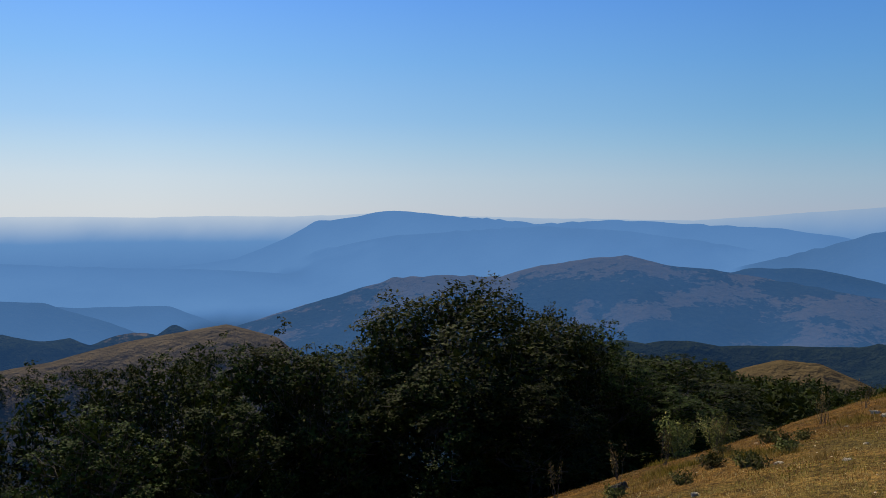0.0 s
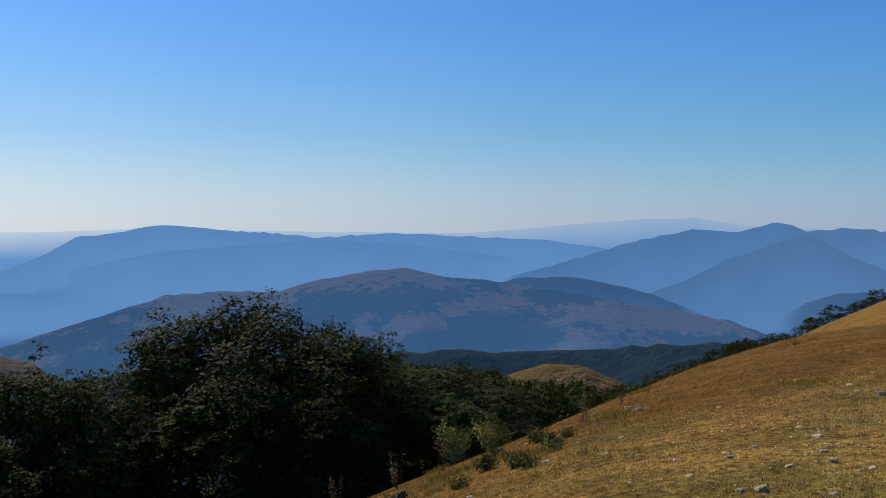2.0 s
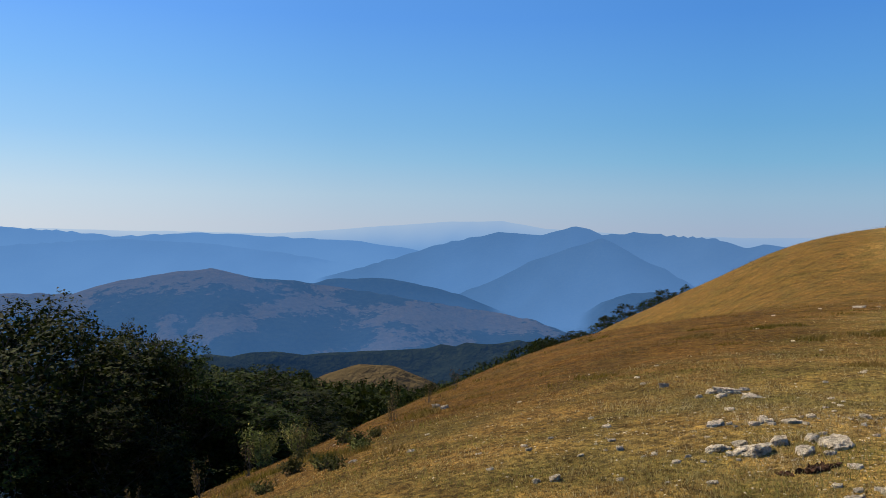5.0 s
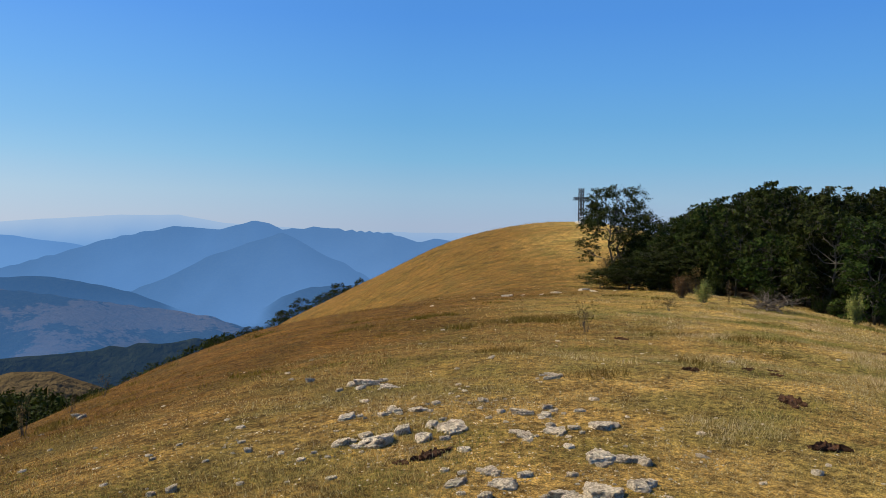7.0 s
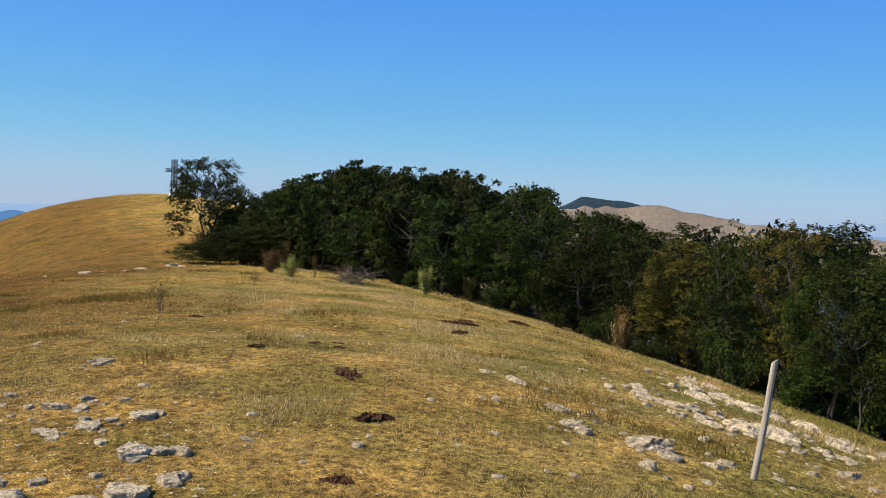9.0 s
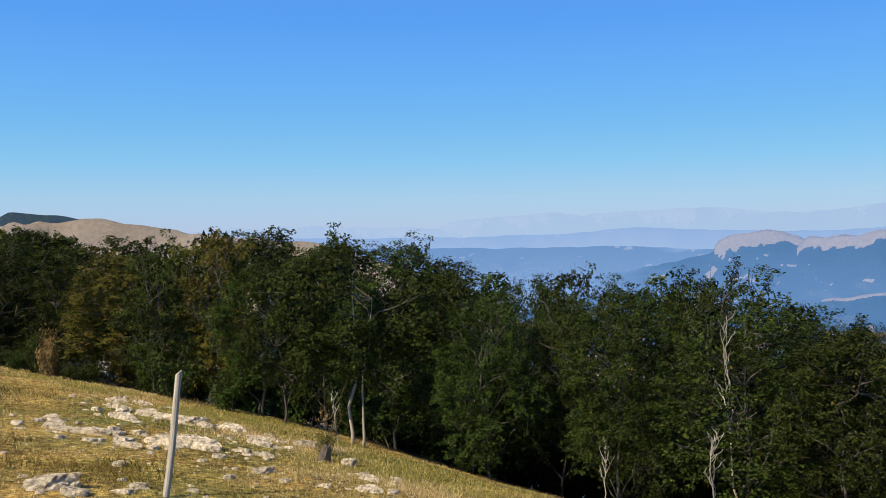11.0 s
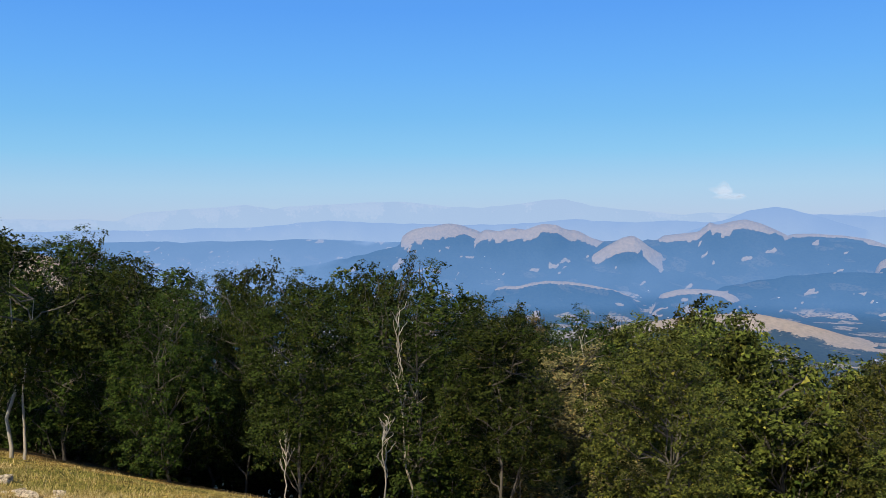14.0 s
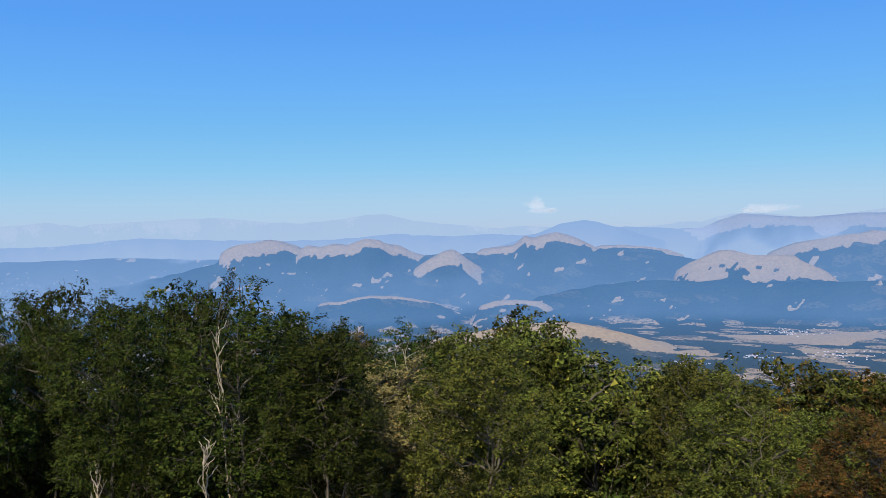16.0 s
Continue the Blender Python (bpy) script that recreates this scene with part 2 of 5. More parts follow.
def land(x, y):
    """Height of the whole land, how much of it is open pasture rather than wood, and how much painted haze it takes."""
    near, _ = hill(x, y)
    r = np.hypot(x, y)
    az = np.degrees(np.arctan2(-x, y))
    az = np.where(az > 60, az - 360, az)
    rolling = 46 * (fractal(x / 420, y / 420, 4, 30) - 0.45)
    z = np.maximum(near + soft(60, 400, r) * rolling * 0.5, FLOOR + rolling * 0.35)
    cover = soft(0.56, 0.62, fractal(x / 260, y / 210, 4, 21)) * soft(1500, 2200, r) * 0.8
    fields = soft(1100, 1700, r) * (az < -85)
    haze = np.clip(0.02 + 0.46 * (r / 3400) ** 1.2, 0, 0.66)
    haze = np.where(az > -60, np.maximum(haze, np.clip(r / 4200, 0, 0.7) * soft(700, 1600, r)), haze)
    for n, (distance, front, back, pasture, line, rough, air, cap) in enumerate(RIDGES):
        wob = distance * (1 + (0.045 if distance < 4600 else 0.004) * (smooth_noise(az / 5.0, 0 * az + n, 3) - 0.5) * rough)
        up = np.interp(az, line[:, 0], line[:, 1])
        crest = 1.65 + wob * np.tan(np.radians(up))
        crest = crest + distance * 0.0016 * rough * (fractal(az * 1.1, 0 * az + 7 * n, 4, 11 + n) - 0.47)
        fade = 1.2 if cap else 2.5
        inside = soft(line[0, 0] - fade, line[0, 0], az) * (1 - soft(line[-1, 0], line[-1, 0] + fade, az))
        base = np.where(r < 900, near - 3, FLOOR - 6)
        d = r - wob
        gully = 0.55 + 0.9 * fractal(az * distance / 5200, r / 900.0, 4, 40 + n)
        s = np.where(d < 0, -d / (front * (0.75 + 0.25 * gully)), d / back)
        shape = np.where(s < 1, np.maximum(1 - s, 0) ** 1.25, 0)
        if distance < 600:
            shape = np.where(s < 1, 0.5 + 0.5 * np.cos(np.pi * np.clip(s, 0, 1)), 0)
        round_top = np.exp(-(s / 0.16) ** 2)
        shape = shape + round_top * 0.02
        relief = (fractal(x / 150, y / 150, 4, 60 + n) - 0.47) * 0.34 * np.minimum(s * 2.4, 1) * np.maximum(1 - s, 0)
        own = base + (crest - base) * np.clip(shape + relief * rough, 0, 1.02) * inside
        higher = own > z
        open_land = soft(0.15, 0.72, pasture * (0.95 - (1.1 if line[0, 0] > -60 or pasture > 0.7 else 2.3) * np.clip(s, 0, 1)) * 0.75 + 0.55 * (fractal(x / 190, y / 120, 4, 80 + n) - 0.3))
        if cap:
            edge = crest - cap * (0.05 + 1.5 * fractal(x / 120, y / 120, 5, 150 + n))
            strips = soft(0.54, 0.58, fractal(az * distance / 2600 + own / 30, own / 22 - az * distance / 9000, 3, 170 + n)) * soft(0.04, 0.2, s)
            open_land = np.where(d < 40, soft(-9, 9, own - edge) * (1 - strips), 0.0) * 1.25
        glade = 0.9 * soft(0.68, 0.72, fractal(az * distance / 4200 + own / 70, own / 24 + smooth_noise(az * 1.7, r / 300, 5), 5, 120 + n)) * (line[0, 0] < -92) * (distance < 4600)
        cover = np.where(higher & (inside > 0.05), np.maximum(open_land * (pasture > 0.02), glade * (pasture < 0.7)), cover)
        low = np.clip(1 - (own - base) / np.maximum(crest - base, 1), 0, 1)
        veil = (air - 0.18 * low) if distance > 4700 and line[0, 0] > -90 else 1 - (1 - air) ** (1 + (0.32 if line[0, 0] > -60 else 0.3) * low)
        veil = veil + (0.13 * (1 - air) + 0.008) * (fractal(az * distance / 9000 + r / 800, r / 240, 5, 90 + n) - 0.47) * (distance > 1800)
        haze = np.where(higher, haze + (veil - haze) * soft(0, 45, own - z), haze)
        fields = np.where(higher & (s < 0.72), 0.15 * fields, fields)
        z = np.where(higher, own, z)
    return z, cover, haze, fields

# ---- materials ----
def material(name, rough=0.9):
    m = bpy.data.materials.new(name)
    m.use_nodes = True
    n, l = m.node_tree.nodes, m.node_tree.links
    b = n["Principled BSDF"]
    b.inputs["Roughness"].default_value = rough
    b.inputs["Specular IOR Level"].default_value = 0.25
    return m, n, l, b


def noise_node(n, l, scale, detail=4, rough=0.6, source=None, stretch=None):
    t = n.new("ShaderNodeTexNoise")
    t.inputs["Scale"].default_value, t.inputs["Detail"].default_value, t.inputs["Roughness"].default_value = scale, detail, rough
    if source is None:
        source = n.new("ShaderNodeNewGeometry").outputs["Position"]
    if stretch:
        s = n.new("ShaderNodeVectorMath")
        s.operation = "MULTIPLY"
        s.inputs[1].default_value = stretch
        l.new(source, s.inputs[0])
        source = s.outputs[0]
    l.new(source, t.inputs["Vector"])
    return t.outputs["Fac"]


def ramp(n, l, fac, stops):
    r = n.new("ShaderNodeValToRGB")
    while len(r.color_ramp.elements) < len(stops):
        r.color_ramp.elements.new(0.5)
    for e, (p, c) in zip(r.color_ramp.elements, stops):
        e.position, e.color = p, (*c, 1)
    l.new(fac, r.inputs[0])
    return r.outputs[0]


def mixed(n, l, fac, a, b, mode="MIX"):
    m = n.new("ShaderNodeMix")
    m.data_type, m.blend_type = "RGBA", mode
    for value, i in ((fac, 0), (a, 6), (b, 7)):
        if isinstance(value, (int, float)):
            m.inputs[i].default_value = value
        elif isinstance(value, tuple):
            m.inputs[i].default_value = (*value, 1)
        else:
            l.new(value, m.inputs[i])
    return m.outputs[2]


def maths(n, l, op, a, b=None):
    m = n.new("ShaderNodeMath")
    m.operation = op
    for value, i in ((a, 0), (b, 1)):
        if value is None:
            continue
        if isinstance(value, (int, float)):
            m.inputs[i].default_value = value
        else:
            l.new(value, m.inputs[i])
    return m.outputs[0]


def bump(n, l, b, height, distance, strength=1.0):
    k = n.new("ShaderNodeBump")
    k.inputs["Distance"].default_value, k.inputs["Strength"].default_value = distance, strength
    l.new(height, k.inputs["Height"])
    l.new(k.outputs[0], b.inputs["Normal"])


def turf_material():
    m, n, l, b = material("dry_turf", 0.95)
    b.inputs["Specular IOR Level"].default_value = 0.05
    big = noise_node(n, l, 0.13, 4)
    mid = noise_node(n, l, 0.9, 5)
    fine = noise_node(n, l, 14, 6, 0.75)
    tint = ramp(n, l, big, [(0.38, (0.44, 0.27, 0.060)), (0.50, (0.50, 0.335, 0.090)), (0.60, (0.25, 0.24, 0.055))])
    green = ramp(n, l, mid, [(0.40, (0.57, 0.375, 0.10)), (0.58, (0.22, 0.20, 0.050))])
    c = mixed(n, l, 0.62, tint, green)
    # random mottling; its dark ends also paint in shade between tufts
    tuft = ramp(n, l, noise_node(n, l, 3.6, 4, 0.65), [(0.41, (0.55, 0.53, 0.48)), (0.5, (1, 1, 1)), (0.6, (1.3, 1.28, 1.2))])
    c = mixed(n, l, 0.8, c, tuft, "MULTIPLY")
    fleck = ramp(n, l, fine, [(0.41, (0.28, 0.26, 0.22)), (0.5, (0.92, 0.92, 0.92)), (0.6, (1.55, 1.5, 1.35))])
    c = mixed(n, l, 0.85, c, fleck, "MULTIPLY")
    blade = ramp(n, l, noise_node(n, l, 85, 3, 0.8), [(0.41, (0.28, 0.26, 0.22)), (0.5, (0.95, 0.95, 0.95)), (0.6, (1.6, 1.55, 1.4))])
    fleck = mixed(n, l, 0.8, fleck, blade, "MULTIPLY")
    c = mixed(n, l, 0.8, c, blade, "MULTIPLY")
    bare = ramp(n, l, noise_node(n, l, 2.3, 6, 0.7), [(0.62, (0, 0, 0)), (0.72, (1, 1, 1))])
    c = mixed(n, l, maths(n, l, "MULTIPLY", bare, 0.55), c, (0.19, 0.13, 0.075))
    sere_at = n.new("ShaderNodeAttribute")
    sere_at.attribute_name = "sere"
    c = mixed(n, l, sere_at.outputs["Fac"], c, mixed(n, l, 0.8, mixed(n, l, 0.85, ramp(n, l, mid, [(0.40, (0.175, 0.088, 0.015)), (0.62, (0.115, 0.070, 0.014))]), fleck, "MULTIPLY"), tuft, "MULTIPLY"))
    tussock = ramp(n, l, noise_node(n, l, 0.7, 5, 0.6), [(0.55, (1, 1, 1)), (0.66, (0.72, 0.70, 0.62))])
    c = mixed(n, l, 0.8, c, tussock, "MULTIPLY")
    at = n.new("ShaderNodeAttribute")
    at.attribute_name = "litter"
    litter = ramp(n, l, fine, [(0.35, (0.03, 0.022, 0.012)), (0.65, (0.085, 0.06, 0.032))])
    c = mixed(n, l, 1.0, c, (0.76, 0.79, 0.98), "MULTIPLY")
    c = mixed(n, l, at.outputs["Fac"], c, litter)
    l.new(c, b.inputs["Base Color"])
    bump(n, l, b, noise_node(n, l, 30, 5, 0.8), 0.05, 0.9)
    return m


def haze_glow(n, l, fixed=None):
    """Haze painted onto far surfaces as emission, bluer and brighter on the side of the sun, and how much of it there
    is.
    """
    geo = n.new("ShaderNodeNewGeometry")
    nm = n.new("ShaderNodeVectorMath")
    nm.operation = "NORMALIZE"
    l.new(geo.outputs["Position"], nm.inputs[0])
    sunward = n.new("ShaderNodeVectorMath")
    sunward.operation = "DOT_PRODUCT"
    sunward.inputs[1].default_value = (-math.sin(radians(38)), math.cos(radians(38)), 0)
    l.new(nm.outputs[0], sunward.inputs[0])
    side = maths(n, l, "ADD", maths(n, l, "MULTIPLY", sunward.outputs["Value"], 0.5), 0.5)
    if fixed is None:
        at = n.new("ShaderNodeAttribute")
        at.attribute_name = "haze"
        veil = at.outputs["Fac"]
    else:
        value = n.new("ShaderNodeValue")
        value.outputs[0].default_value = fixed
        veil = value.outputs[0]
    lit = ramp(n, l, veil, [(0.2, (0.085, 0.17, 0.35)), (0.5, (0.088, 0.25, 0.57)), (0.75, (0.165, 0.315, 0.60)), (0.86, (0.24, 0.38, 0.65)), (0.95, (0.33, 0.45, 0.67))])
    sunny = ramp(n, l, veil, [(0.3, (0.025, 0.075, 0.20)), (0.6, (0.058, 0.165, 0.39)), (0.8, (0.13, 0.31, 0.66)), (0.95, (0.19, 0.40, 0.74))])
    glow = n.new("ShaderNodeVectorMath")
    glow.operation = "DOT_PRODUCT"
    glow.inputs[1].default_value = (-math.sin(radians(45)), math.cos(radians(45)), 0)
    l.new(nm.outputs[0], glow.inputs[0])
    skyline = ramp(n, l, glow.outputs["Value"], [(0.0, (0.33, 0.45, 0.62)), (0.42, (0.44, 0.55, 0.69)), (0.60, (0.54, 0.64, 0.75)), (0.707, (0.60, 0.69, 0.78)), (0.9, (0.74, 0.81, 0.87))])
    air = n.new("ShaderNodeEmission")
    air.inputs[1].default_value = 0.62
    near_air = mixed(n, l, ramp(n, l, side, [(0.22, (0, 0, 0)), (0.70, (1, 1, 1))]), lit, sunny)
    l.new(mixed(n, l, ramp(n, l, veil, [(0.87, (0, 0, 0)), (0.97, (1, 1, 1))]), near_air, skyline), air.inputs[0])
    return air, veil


def distance_material():
    """Far country, woods and bare pasture, with the blue haze of autumn air painted on as emission."""
    m, n, l, b = material("hazed_far_country", 1.0)
    b.inputs["Specular IOR Level"].default_value = 0.0
    at = n.new("ShaderNodeAttribute")
    at.attribute_name = "pasture"
    patch = noise_node(n, l, 0.016, 6, 0.65)
    speck = noise_node(n, l, 0.075, 5, 0.7)
    f = maths(n, l, "ADD", at.outputs["Fac"], maths(n, l, "MULTIPLY", maths(n, l, "SUBTRACT", patch, 0.5), 1.15))
    f = maths(n, l, "ADD", f, maths(n, l, "MULTIPLY", maths(n, l, "SUBTRACT", speck, 0.5), 0.75))
    f = ramp(n, l, f, [(0.46, (0, 0, 0)), (0.56, (1, 1, 1))])
    plot = n.new("ShaderNodeTexVoronoi")
    plot.inputs["Scale"].default_value = 0.022
    warp = n.new("ShaderNodeVectorMath")
    warp.operation = "MULTIPLY"
    warp.inputs[1].default_value = (0.55, 1.0, 0.2)
    l.new(n.new("ShaderNodeNewGeometry").outputs["Position"], warp.inputs[0])
    l.new(warp.outputs[0], plot.inputs["Vector"])
    tilled = n.new("ShaderNodeAttribute")
    tilled.attribute_name = "fields"
    mown = maths(n, l, "MULTIPLY", ramp(n, l, plot.outputs["Color"], [(0.68, (0, 0, 0)), (0.71, (1, 1, 1))]), tilled.outputs["Fac"])
    f = maths(n, l, "MAXIMUM", f, maths(n, l, "MULTIPLY", mown, ramp(n, l, speck, [(0.42, (0, 0, 0)), (0.5, (0.9, 0.9, 0.9))])))
    wood = ramp(n, l, speck, [(0.3, (0.010, 0.018, 0.010)), (0.7, (0.034, 0.046, 0.024))])
    grass = ramp(n, l, speck, [(0.3, (0.29, 0.225, 0.145)), (0.7, (0.43, 0.345, 0.23))])
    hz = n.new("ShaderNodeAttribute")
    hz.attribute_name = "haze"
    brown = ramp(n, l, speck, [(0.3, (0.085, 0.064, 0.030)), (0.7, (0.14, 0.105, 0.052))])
    # open land towards +y takes a darker, browner base colour
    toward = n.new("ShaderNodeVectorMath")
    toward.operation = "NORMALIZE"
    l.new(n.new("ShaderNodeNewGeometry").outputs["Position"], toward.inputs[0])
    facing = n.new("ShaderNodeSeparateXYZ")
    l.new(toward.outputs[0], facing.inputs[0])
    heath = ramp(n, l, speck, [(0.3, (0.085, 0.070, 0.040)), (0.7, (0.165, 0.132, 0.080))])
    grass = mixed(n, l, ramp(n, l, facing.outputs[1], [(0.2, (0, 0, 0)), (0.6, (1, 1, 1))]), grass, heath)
    # base colour follows the haze value: brown where low, paler where high
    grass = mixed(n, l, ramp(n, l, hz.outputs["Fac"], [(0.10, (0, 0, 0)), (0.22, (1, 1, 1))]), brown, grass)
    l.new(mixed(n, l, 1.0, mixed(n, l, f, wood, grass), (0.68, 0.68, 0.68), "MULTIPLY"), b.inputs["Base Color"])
    bump(n, l, b, maths(n, l, "ADD", noise_node(n, l, 0.035, 6, 0.7), maths(n, l, "MULTIPLY", noise_node(n, l, 0.19, 3, 0.6), 0.35)), 10, 0.9)
    # no real air here: the surface itself glows by its haze value
    air, veil = haze_glow(n, l)
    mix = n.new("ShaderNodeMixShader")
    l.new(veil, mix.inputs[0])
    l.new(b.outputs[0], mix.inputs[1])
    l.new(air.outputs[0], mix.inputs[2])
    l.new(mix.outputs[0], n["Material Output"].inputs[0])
    return m


def leaf_material(name, dark, light, turned, share=0.08):
    m, n, l, b = material(name, 0.75)
    b.inputs["Specular IOR Level"].default_value = 0.05
    geo = n.new("ShaderNodeNewGeometry")
    info = n.new("ShaderNodeObjectInfo")
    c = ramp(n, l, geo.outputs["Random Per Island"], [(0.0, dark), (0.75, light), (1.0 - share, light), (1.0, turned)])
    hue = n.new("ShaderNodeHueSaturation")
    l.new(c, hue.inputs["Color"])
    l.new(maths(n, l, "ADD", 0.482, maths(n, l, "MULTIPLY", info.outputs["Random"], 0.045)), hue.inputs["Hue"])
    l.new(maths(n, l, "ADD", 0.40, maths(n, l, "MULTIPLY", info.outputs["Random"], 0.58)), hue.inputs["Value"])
    l.new(hue.outputs[0], b.inputs["Base Color"])
    tr = n.new("ShaderNodeBsdfTranslucent")
    l.new(mixed(n, l, 0.5, hue.outputs[0], (0.20, 0.26, 0.03)), tr.inputs[0])
    mix = n.new("ShaderNodeMixShader")
    mix.inputs[0].default_value = 0.04
    l.new(b.outputs[0], mix.inputs[1])
    l.new(tr.outputs[0], mix.inputs[2])
    l.new(mix.outputs[0], n["Material Output"].inputs[0])
    return m


def grain_material(name, stops, scale, rough=0.9, depth=0.01, stretch=None, local=True):
    m, n, l, b = material(name, rough)
    src = n.new("ShaderNodeTexCoord").outputs["Object"] if local else None
    f = noise_node(n, l, scale, 6, 0.7, src, stretch)
    info = n.new("ShaderNodeObjectInfo")
    c = ramp(n, l, f, stops)
    v = n.new("ShaderNodeHueSaturation")
    l.new(c, v.inputs["Color"])
    l.new(maths(n, l, "ADD", 0.8, maths(n, l, "MULTIPLY", info.outputs["Random"], 0.4)), v.inputs["Value"])
    l.new(v.outputs[0], b.inputs["Base Color"])
    bump(n, l, b, noise_node(n, l, scale * 2.5, 6, 0.75, src, stretch), depth, 0.8)
    return m


TURF = turf_material()
FAR = distance_material()
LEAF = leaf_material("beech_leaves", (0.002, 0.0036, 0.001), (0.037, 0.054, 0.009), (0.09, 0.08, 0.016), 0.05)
LEAF_OLIVE = leaf_material("olive_beech_leaves", (0.009, 0.013, 0.003), (0.084, 0.096, 0.018), (0.17, 0.15, 0.03), 0.08)
LEAF_YELLOW = leaf_material("yellowing_leaves", (0.06, 0.07, 0.012), (0.14, 0.14, 0.022), (0.26, 0.17, 0.03), 0.2)
LEAF_BROWN = leaf_material("browning_leaves", (0.05, 0.048, 0.020), (0.165, 0.145, 0.065), (0.25, 0.17, 0.07), 0.25)
LEAF_RUST = leaf_material("rust_leaves", (0.035, 0.034, 0.009), (0.12, 0.088, 0.022), (0.25, 0.12, 0.03), 0.25)
BARK = grain_material("grey_bark", [(0.3, (0.035, 0.032, 0.027)), (0.6, (0.07, 0.064, 0.055)), (0.8, (0.14, 0.13, 0.113))], 5, 0.9, 0.02, (1, 1, 0.35))
PALE_BARK = grain_material("pale_dead_wood", [(0.3, (0.13, 0.115, 0.09)), (0.7, (0.30, 0.275, 0.235))], 6, 0.85, 0.01, (1, 1, 0.3))
LIMESTONE = grain_material("weathered_limestone", [(0.34, (0.09, 0.074, 0.053)), (0.45, (0.42, 0.355, 0.26)), (0.60, (0.80, 0.70, 0.53))], 7, 0.92, 0.10)
# limestone again, with the boulder's shade put into a darker colour
SHADED_STONE = grain_material("shaded_limestone", [(0.35, (0.025, 0.023, 0.018)), (0.6, (0.085, 0.078, 0.062))], 7, 0.95, 0.08)
POST_WOOD = grain_material("weathered_post", [(0.3, (0.14, 0.125, 0.105)), (0.7, (0.33, 0.305, 0.265))], 14, 0.85, 0.006, (1, 1, 0.08))
DUNG = grain_material("dry_dung", [(0.3, (0.022, 0.010, 0.005)), (0.7, (0.13, 0.056, 0.022))], 16, 0.95, 0.02)
STEEL = grain_material("dark_galvanised_steel", [(0.3, (0.012, 0.012, 0.013)), (0.7, (0.04, 0.04, 0.04))], 9, 0.55, 0.002)
WHITE_PAINT = grain_material("white_painted_metal", [(0.3, (0.62, 0.62, 0.60)), (0.7, (0.78, 0.78, 0.76))], 6, 0.5, 0.001)
TWIG = grain_material("grey_dry_twigs", [(0.3, (0.035, 0.028, 0.022)), (0.7, (0.11, 0.092, 0.072))], 9, 0.9, 0.004)


def straw_material(name, dim):
    m, n, l, b = material(name, 0.8)
    b.inputs["Specular IOR Level"].default_value = 0.08
    geo = n.new("ShaderNodeNewGeometry")
    patch = noise_node(n, l, 0.45, 4)
    straw = ramp(n, l, geo.outputs["Random Per Island"], [(0.0, (0.19, 0.125, 0.038)), (0.3, (0.35, 0.245, 0.080)), (0.75, (0.48, 0.365, 0.145)), (1.0, (0.64, 0.53, 0.27))])
    green = ramp(n, l, geo.outputs["Random Per Island"], [(0.0, (0.11, 0.11, 0.02)), (0.6, (0.26, 0.23, 0.045)), (1.0, (0.45, 0.34, 0.11))])
    c = mixed(n, l, ramp(n, l, patch, [(0.46, (0, 0, 0)), (0.60, (1, 1, 1))]), straw, green)
    c = mixed(n, l, 1.0, c, dim, "MULTIPLY")
    l.new(c, b.inputs["Base Color"])
    through_blade = n.new("ShaderNodeBsdfTranslucent")
    l.new(c, through_blade.inputs[0])
    mix = n.new("ShaderNodeMixShader")
    mix.inputs[0].default_value = 0.45
    l.new(b.outputs[0], mix.inputs[1])
    l.new(through_blade.outputs[0], mix.inputs[2])
    l.new(mix.outputs[0], n["Material Output"].inputs[0])
    return m


STRAW = straw_material("dry_grass_blades", (0.90, 0.96, 1.12))
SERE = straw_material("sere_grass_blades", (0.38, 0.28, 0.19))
PALE_STRAW = straw_material("tall_bleached_grass", (1.12, 1.16, 1.5))
WEED = leaf_material("weed_leaves", (0.09, 0.10, 0.025), (0.22, 0.21, 0.06), (0.36, 0.28, 0.09), 0.2)
DRY_WEED = leaf_material("dry_weed", (0.12, 0.075, 0.03), (0.26, 0.17, 0.07), (0.38, 0.27, 0.12), 0.2)
TUSSOCK = straw_material("dark_tussock_blades", (0.46, 0.42, 0.32))
THISTLE = leaf_material("thistle_leaves", (0.05, 0.058, 0.016), (0.13, 0.125, 0.035), (0.24, 0.19, 0.06), 0.2)

# ---- the land ----
def part(name, data, mat, parent, label=""):
    """One mesh object under a thing or a part; data is a bmesh or a mesh."""
    if isinstance(data, bmesh.types.BMesh):
        me = bpy.data.meshes.new(name)
        data.to_mesh(me)
        data.free()
        data = me
    if mat is not None and not data.materials:
        data.materials.append(mat)
    ob = new(name, data)
    ob.parent = parent
    return tagged(ob, label)


def grid_mesh(name, verts, rows, cols, wrap):
    """A mesh of quads over rows x cols of points."""
    i = np.arange(rows - 1)[:, None] * cols + np.arange(cols if wrap else cols - 1)[None]
    j = np.arange(rows - 1)[:, None] * cols + (np.arange(cols if wrap else cols - 1)[None] + 1) % cols
    quads = np.stack([i, i + cols, j + cols, j], -1).reshape(-1, 4)
    me = bpy.data.meshes.new(name)
    me.vertices.add(len(verts))
    me.vertices.foreach_set("co", verts.astype(np.float32).ravel())
    me.loops.add(quads.size)
    me.loops.foreach_set("vertex_index", quads.astype(np.int32).ravel())
    me.polygons.add(len(quads))
    me.polygons.foreach_set("loop_start", np.arange(0, quads.size, 4, dtype=np.int32))
    me.update(calc_edges=True)
    me.polygons.foreach_set("use_smooth", np.ones(len(quads), bool))
    return me


